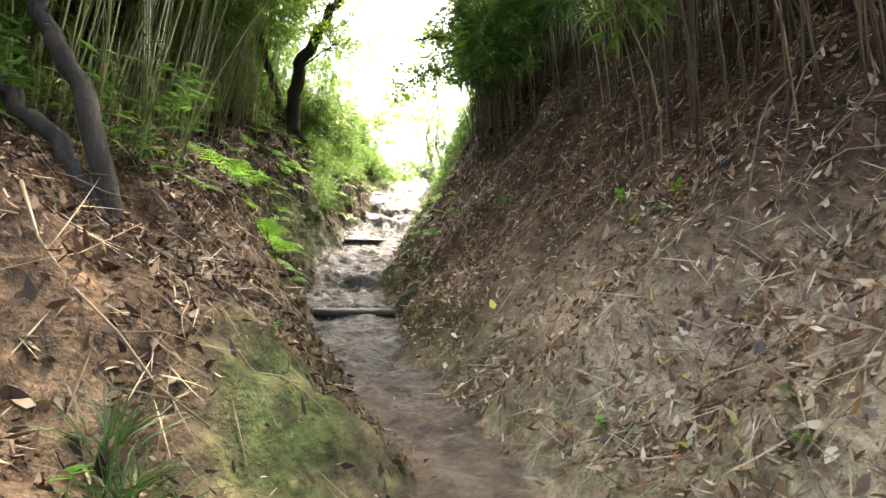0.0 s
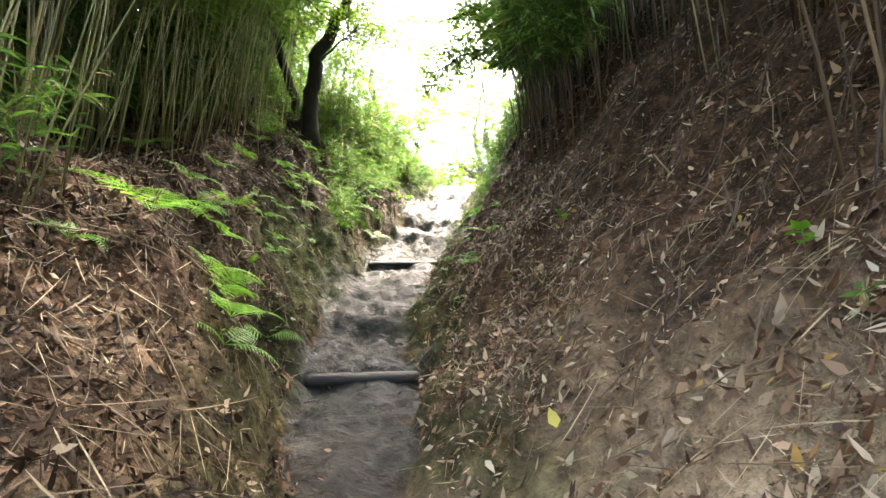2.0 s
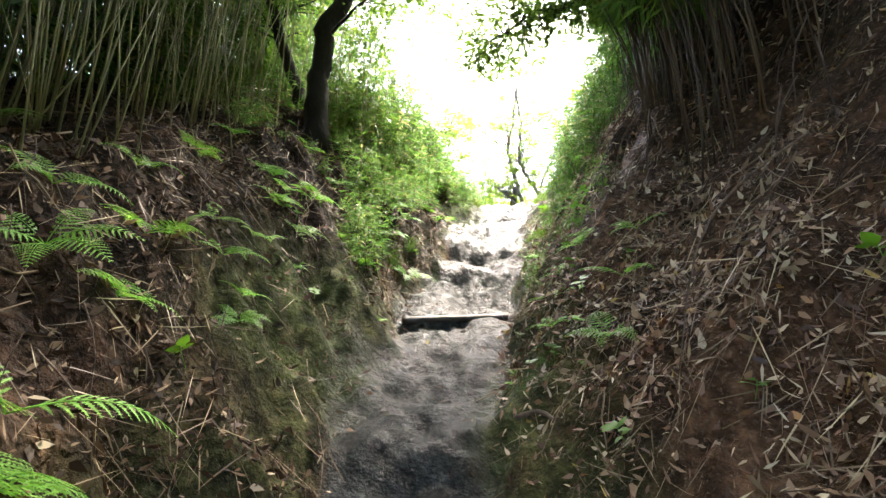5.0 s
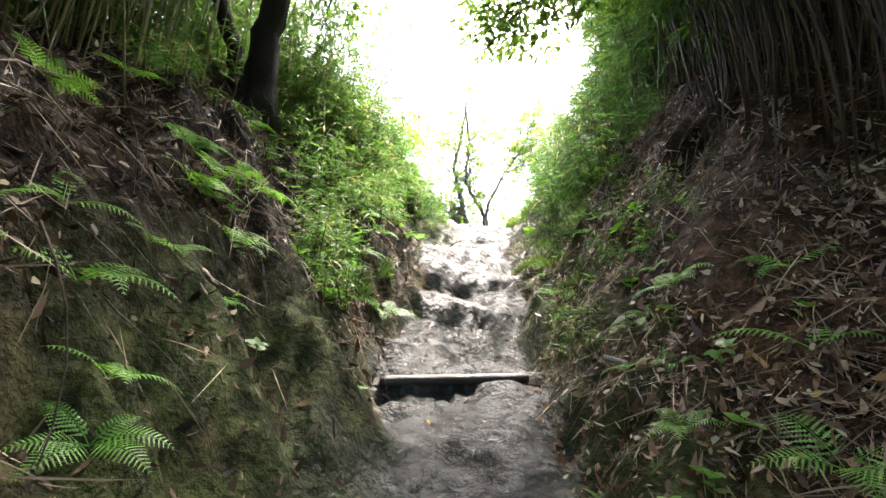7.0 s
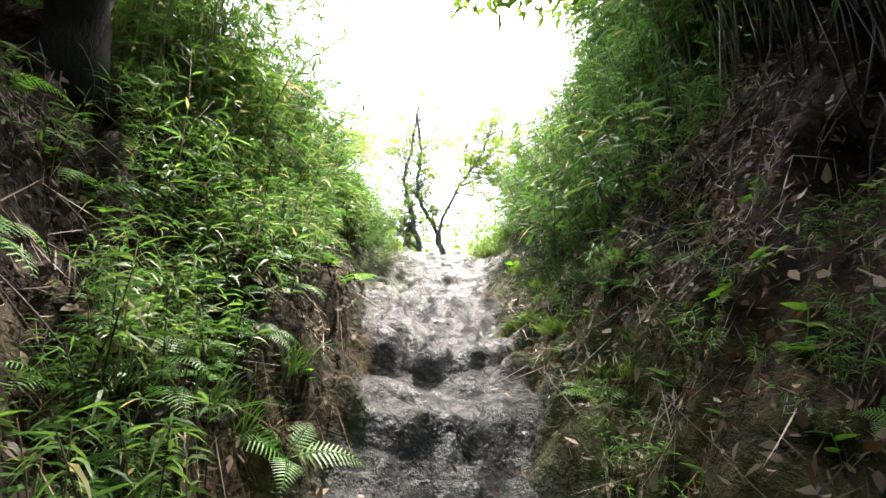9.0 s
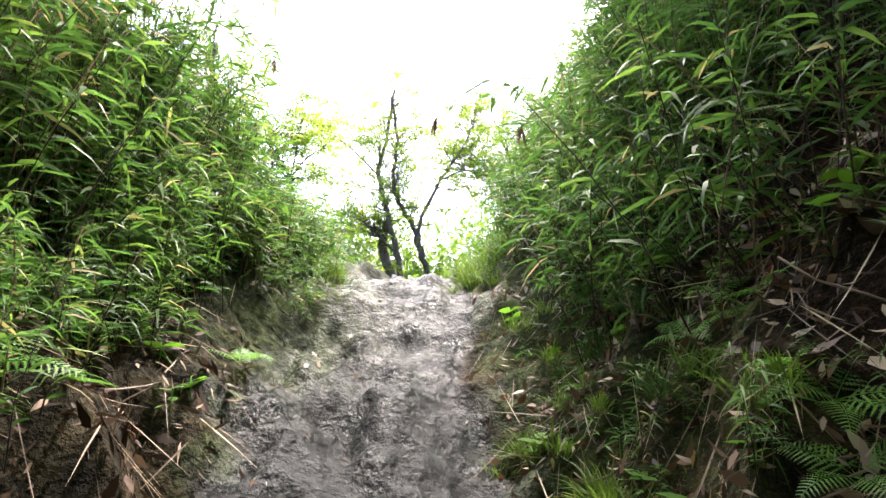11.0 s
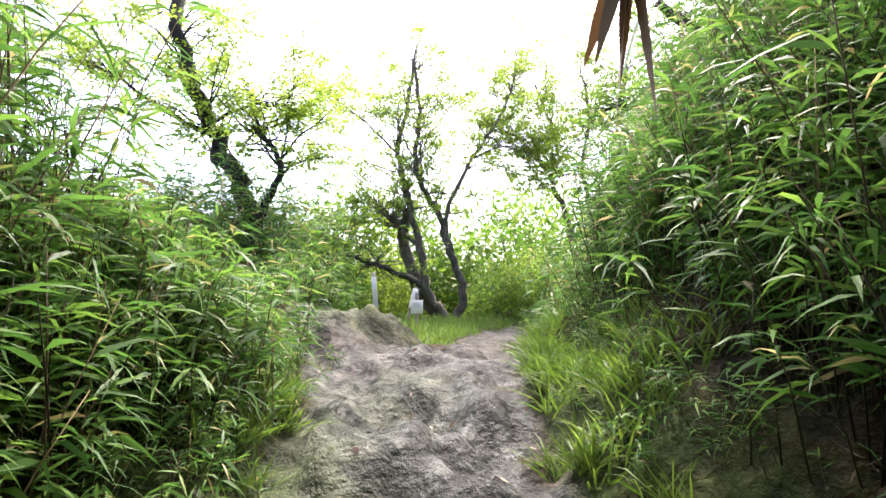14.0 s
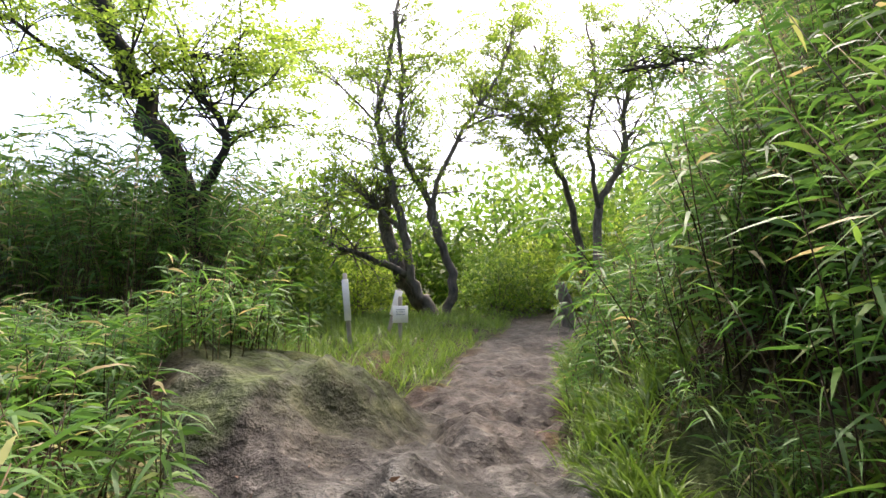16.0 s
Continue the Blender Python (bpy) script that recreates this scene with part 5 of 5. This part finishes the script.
root = thing("tree_root", -1.5, 7.65, on_ground(-1.5, 7.65), "bare grey root crossing the foot of the bank", "root")
part_mesh("root", *tube(smooth_line([(0, 0, -0.02), (0.3, -0.08, 0.1), (0.46, -0.22, 0.05), (0.62, -0.06, 0.25), (0.8, 0, 0.42)], 4), np.linspace(0.018, 0.008, 17), 6), ROOT, root)
pole = thing("fallen_pole", -1.25, 8.9, on_ground(-1.25, 8.9), "grey weathered pole lying on the bank", "branch")
part_mesh("pole", *tube([(0, 0, 0.12), (0.22, -0.05, 0.06), (0.45, -0.1, 0.02)], [0.016, 0.015, 0.012], 7), POST, pole)

# ---- seedlings and single leaves ----


def seedling(r):
    base = thing("seedling", 0, 0, -30, "small bright green seedling growing on bare soil", "plant", "seedlings")
    h = r.uniform(0.06, 0.14)
    part_mesh("stem", *tube([(0, 0, -0.02), (0.01, 0, h * 0.6), (0.015, 0.01, h)], 0.002, 4), SEEDLING_LEAF, base)
    for i in range(int(r.integers(4, 8))):
        a = i * 2.4
        p = np.array([[0.012, 0.005, h * r.uniform(0.5, 1)]])
        ln = r.uniform(0.05, 0.09)
        part_mesh("leaf", *leaves(p, [[math.cos(a), math.sin(a), 0.35]], ln, ln * 0.55, 0.25, twist=0.15, r=r), SEEDLING_LEAF, base)
    return base


rq = np.random.default_rng(151)
seedlings = [seedling(rq) for _ in range(4)]
spots = [(0.58, 2.59), (1.01, 1.86), (0.97, 1.68), (1.34, 3.55), (1.06, 3.98), (1.08, 3.63), (1.19, 3.54), (0.26, 6.7), (0.25, 5.96), (-0.29, 6.7), (-1.07, 2.56), (-1.04, 10.97), (-1.07, 1.3),
         (-2.9, 6.6), (-3.1, 8.9), (-2.9, 9.4), (-0.7, 9.8), (-0.5, 10.2), (-3.3, 10.2), (-0.6, 11.0), (-1.15, 9.6), (-3.0, 10.8), (-0.9, 10.3), (-3.4, 9.8)]
spots += [(x_left(rq.uniform(0.1, 1.2), y), y) for y in rq.uniform(8.0, 13.5, 30)] + [(x_right(rq.uniform(0.1, 1.2), y), y) for y in rq.uniform(7.0, 13.5, 40)]
scatter(seedlings, spots, rq, 12, (0.8, 1.5))


def big_leaf(x, y, ln, label, seed, mat):
    r = np.random.default_rng(seed)
    base = thing("fallen_leaf", x, y, on_ground(x, y) + 0.015, label, "leaf", "fallen leaves")
    n = slope_normal(np.array(x), np.array(y))
    d = r.normal(0, 1, 3)
    d -= n * (d @ n) - n * 0.15
    part_mesh("blade", *leaves([[0, 0, 0]], [d], ln, ln * 0.5, 0.1, n, 0.2, r), mat, base)


ORANGE = leaf_material("orange leaf", [(0, (0.36, 0.12, 0.03)), (1, (0.42, 0.17, 0.05))], 0.5, 0.2)
YELLOW = leaf_material("yellow leaf", [(0, (0.45, 0.36, 0.06)), (1, (0.5, 0.42, 0.1))], 0.5, 0.3)
for i, (x, y, ln, mat) in enumerate([(0.8, 2.3, 0.09, ORANGE), (0.04, 5.43, 0.09, YELLOW), (0.08, 5.36, 0.07, ORANGE), (0.13, 5.15, 0.08, YELLOW), (0.1, 4.43, 0.13, YELLOW), (0.4, 3.54, 0.12, DEAD_LEAF), (-2.27, 9.03, 0.06, YELLOW), (-1.09, 12.69, 0.09, ORANGE), (0.63, 4.09, 0.11, DEAD_LEAF)]):
    big_leaf(x, y, ln, {"orange leaf": "fallen orange leaf on bare brown soil", "yellow leaf": "fallen yellow leaf on the damp soil", "dead leaf": "pale dry leaf on the soil bank"}[mat.name], i, mat)

# ---- signs, stump and stone at the clearing ----


def board(bm, w, h, d, m):
    v = bmesh.ops.create_cube(bm, size=1, matrix=m @ Matrix.Diagonal((w, d, h, 1)))["verts"]
    e = list({q for p in v for q in p.link_edges})
    bmesh.ops.bevel(bm, geom=e, offset=min(w, h, d) * 0.15, segments=1, affect="EDGES")


def sign(x, y, post_h, panel_w, panel_h, panel_z, lean, name, label, bars):
    z = on_ground(x, y)
    base = thing(name, x, y, z, label, "sign")
    base.matrix_world = pose(x, y, z, 0, lean, 6)
    bm = bmesh.new()
    board(bm, 0.055, post_h + 0.15, 0.055, Matrix.Translation((0, 0, post_h / 2 - 0.08)))
    part("post", bm, POST, base)
    bm = bmesh.new()
    board(bm, panel_w, panel_h, 0.015, Matrix.Translation((0.0, -0.037, panel_z)))
    panel = part("panel", bm, WHITE, base, "weathered white panel")
    for i in range(bars):
        bm = bmesh.new()
        board(bm, panel_w * 0.6, panel_h * 0.03, 0.002, Matrix.Translation((0, -0.046, panel_z + panel_h * (0.28 - 0.14 * i))))
        part("text_line", bm, INK, panel)


sign(-2.86, 20.1, 0.95, 0.08, 0.5, 0.62, -5, "marker_post", "narrow white marker post standing among bushes", 0)
sign(-2.47, 20.8, 0.72, 0.1, 0.34, 0.52, 14, "trail_sign", "leaning white trail sign on a thin post", 0)
sign(-2.28, 20.6, 0.66, 0.2, 0.22, 0.42, 0, "notice_board", "small white notice fixed to a grey post", 3)

zs = on_ground(0.95, 24.0)
stump = thing("tree_stump", 0.95, 24.0, zs, "pale broken tree stump beside the path", "stump")
part_mesh("stump", *tube(smooth_line([(0.03, 0, -0.15), (0, 0, 0.3), (-0.08, 0, 0.6), (-0.16, 0, 0.82)], 4), np.linspace(0.15, 0.1, 13) * (1 + 0.06 * np.sin(np.arange(13) * 2.1)), 10), GREY_BARK, stump)
bm = bmesh.new()
bmesh.ops.create_icosphere(bm, subdivisions=4, radius=1)
for v in bm.verts:
    p = v.co.copy()
    v.co = Vector((p.x * 0.2, p.y * 0.14, p.z * 0.55)) * (1 + 0.22 * noise.noise(p * 1.6) + 0.06 * noise.noise(p * 6))
slab = thing("standing_stone", 1.9, 20.0, on_ground(1.9, 20.0) + 0.5, "grey upright stone half hidden in dwarf bamboo", "stone")
part("stone", bm, STONE, slab)
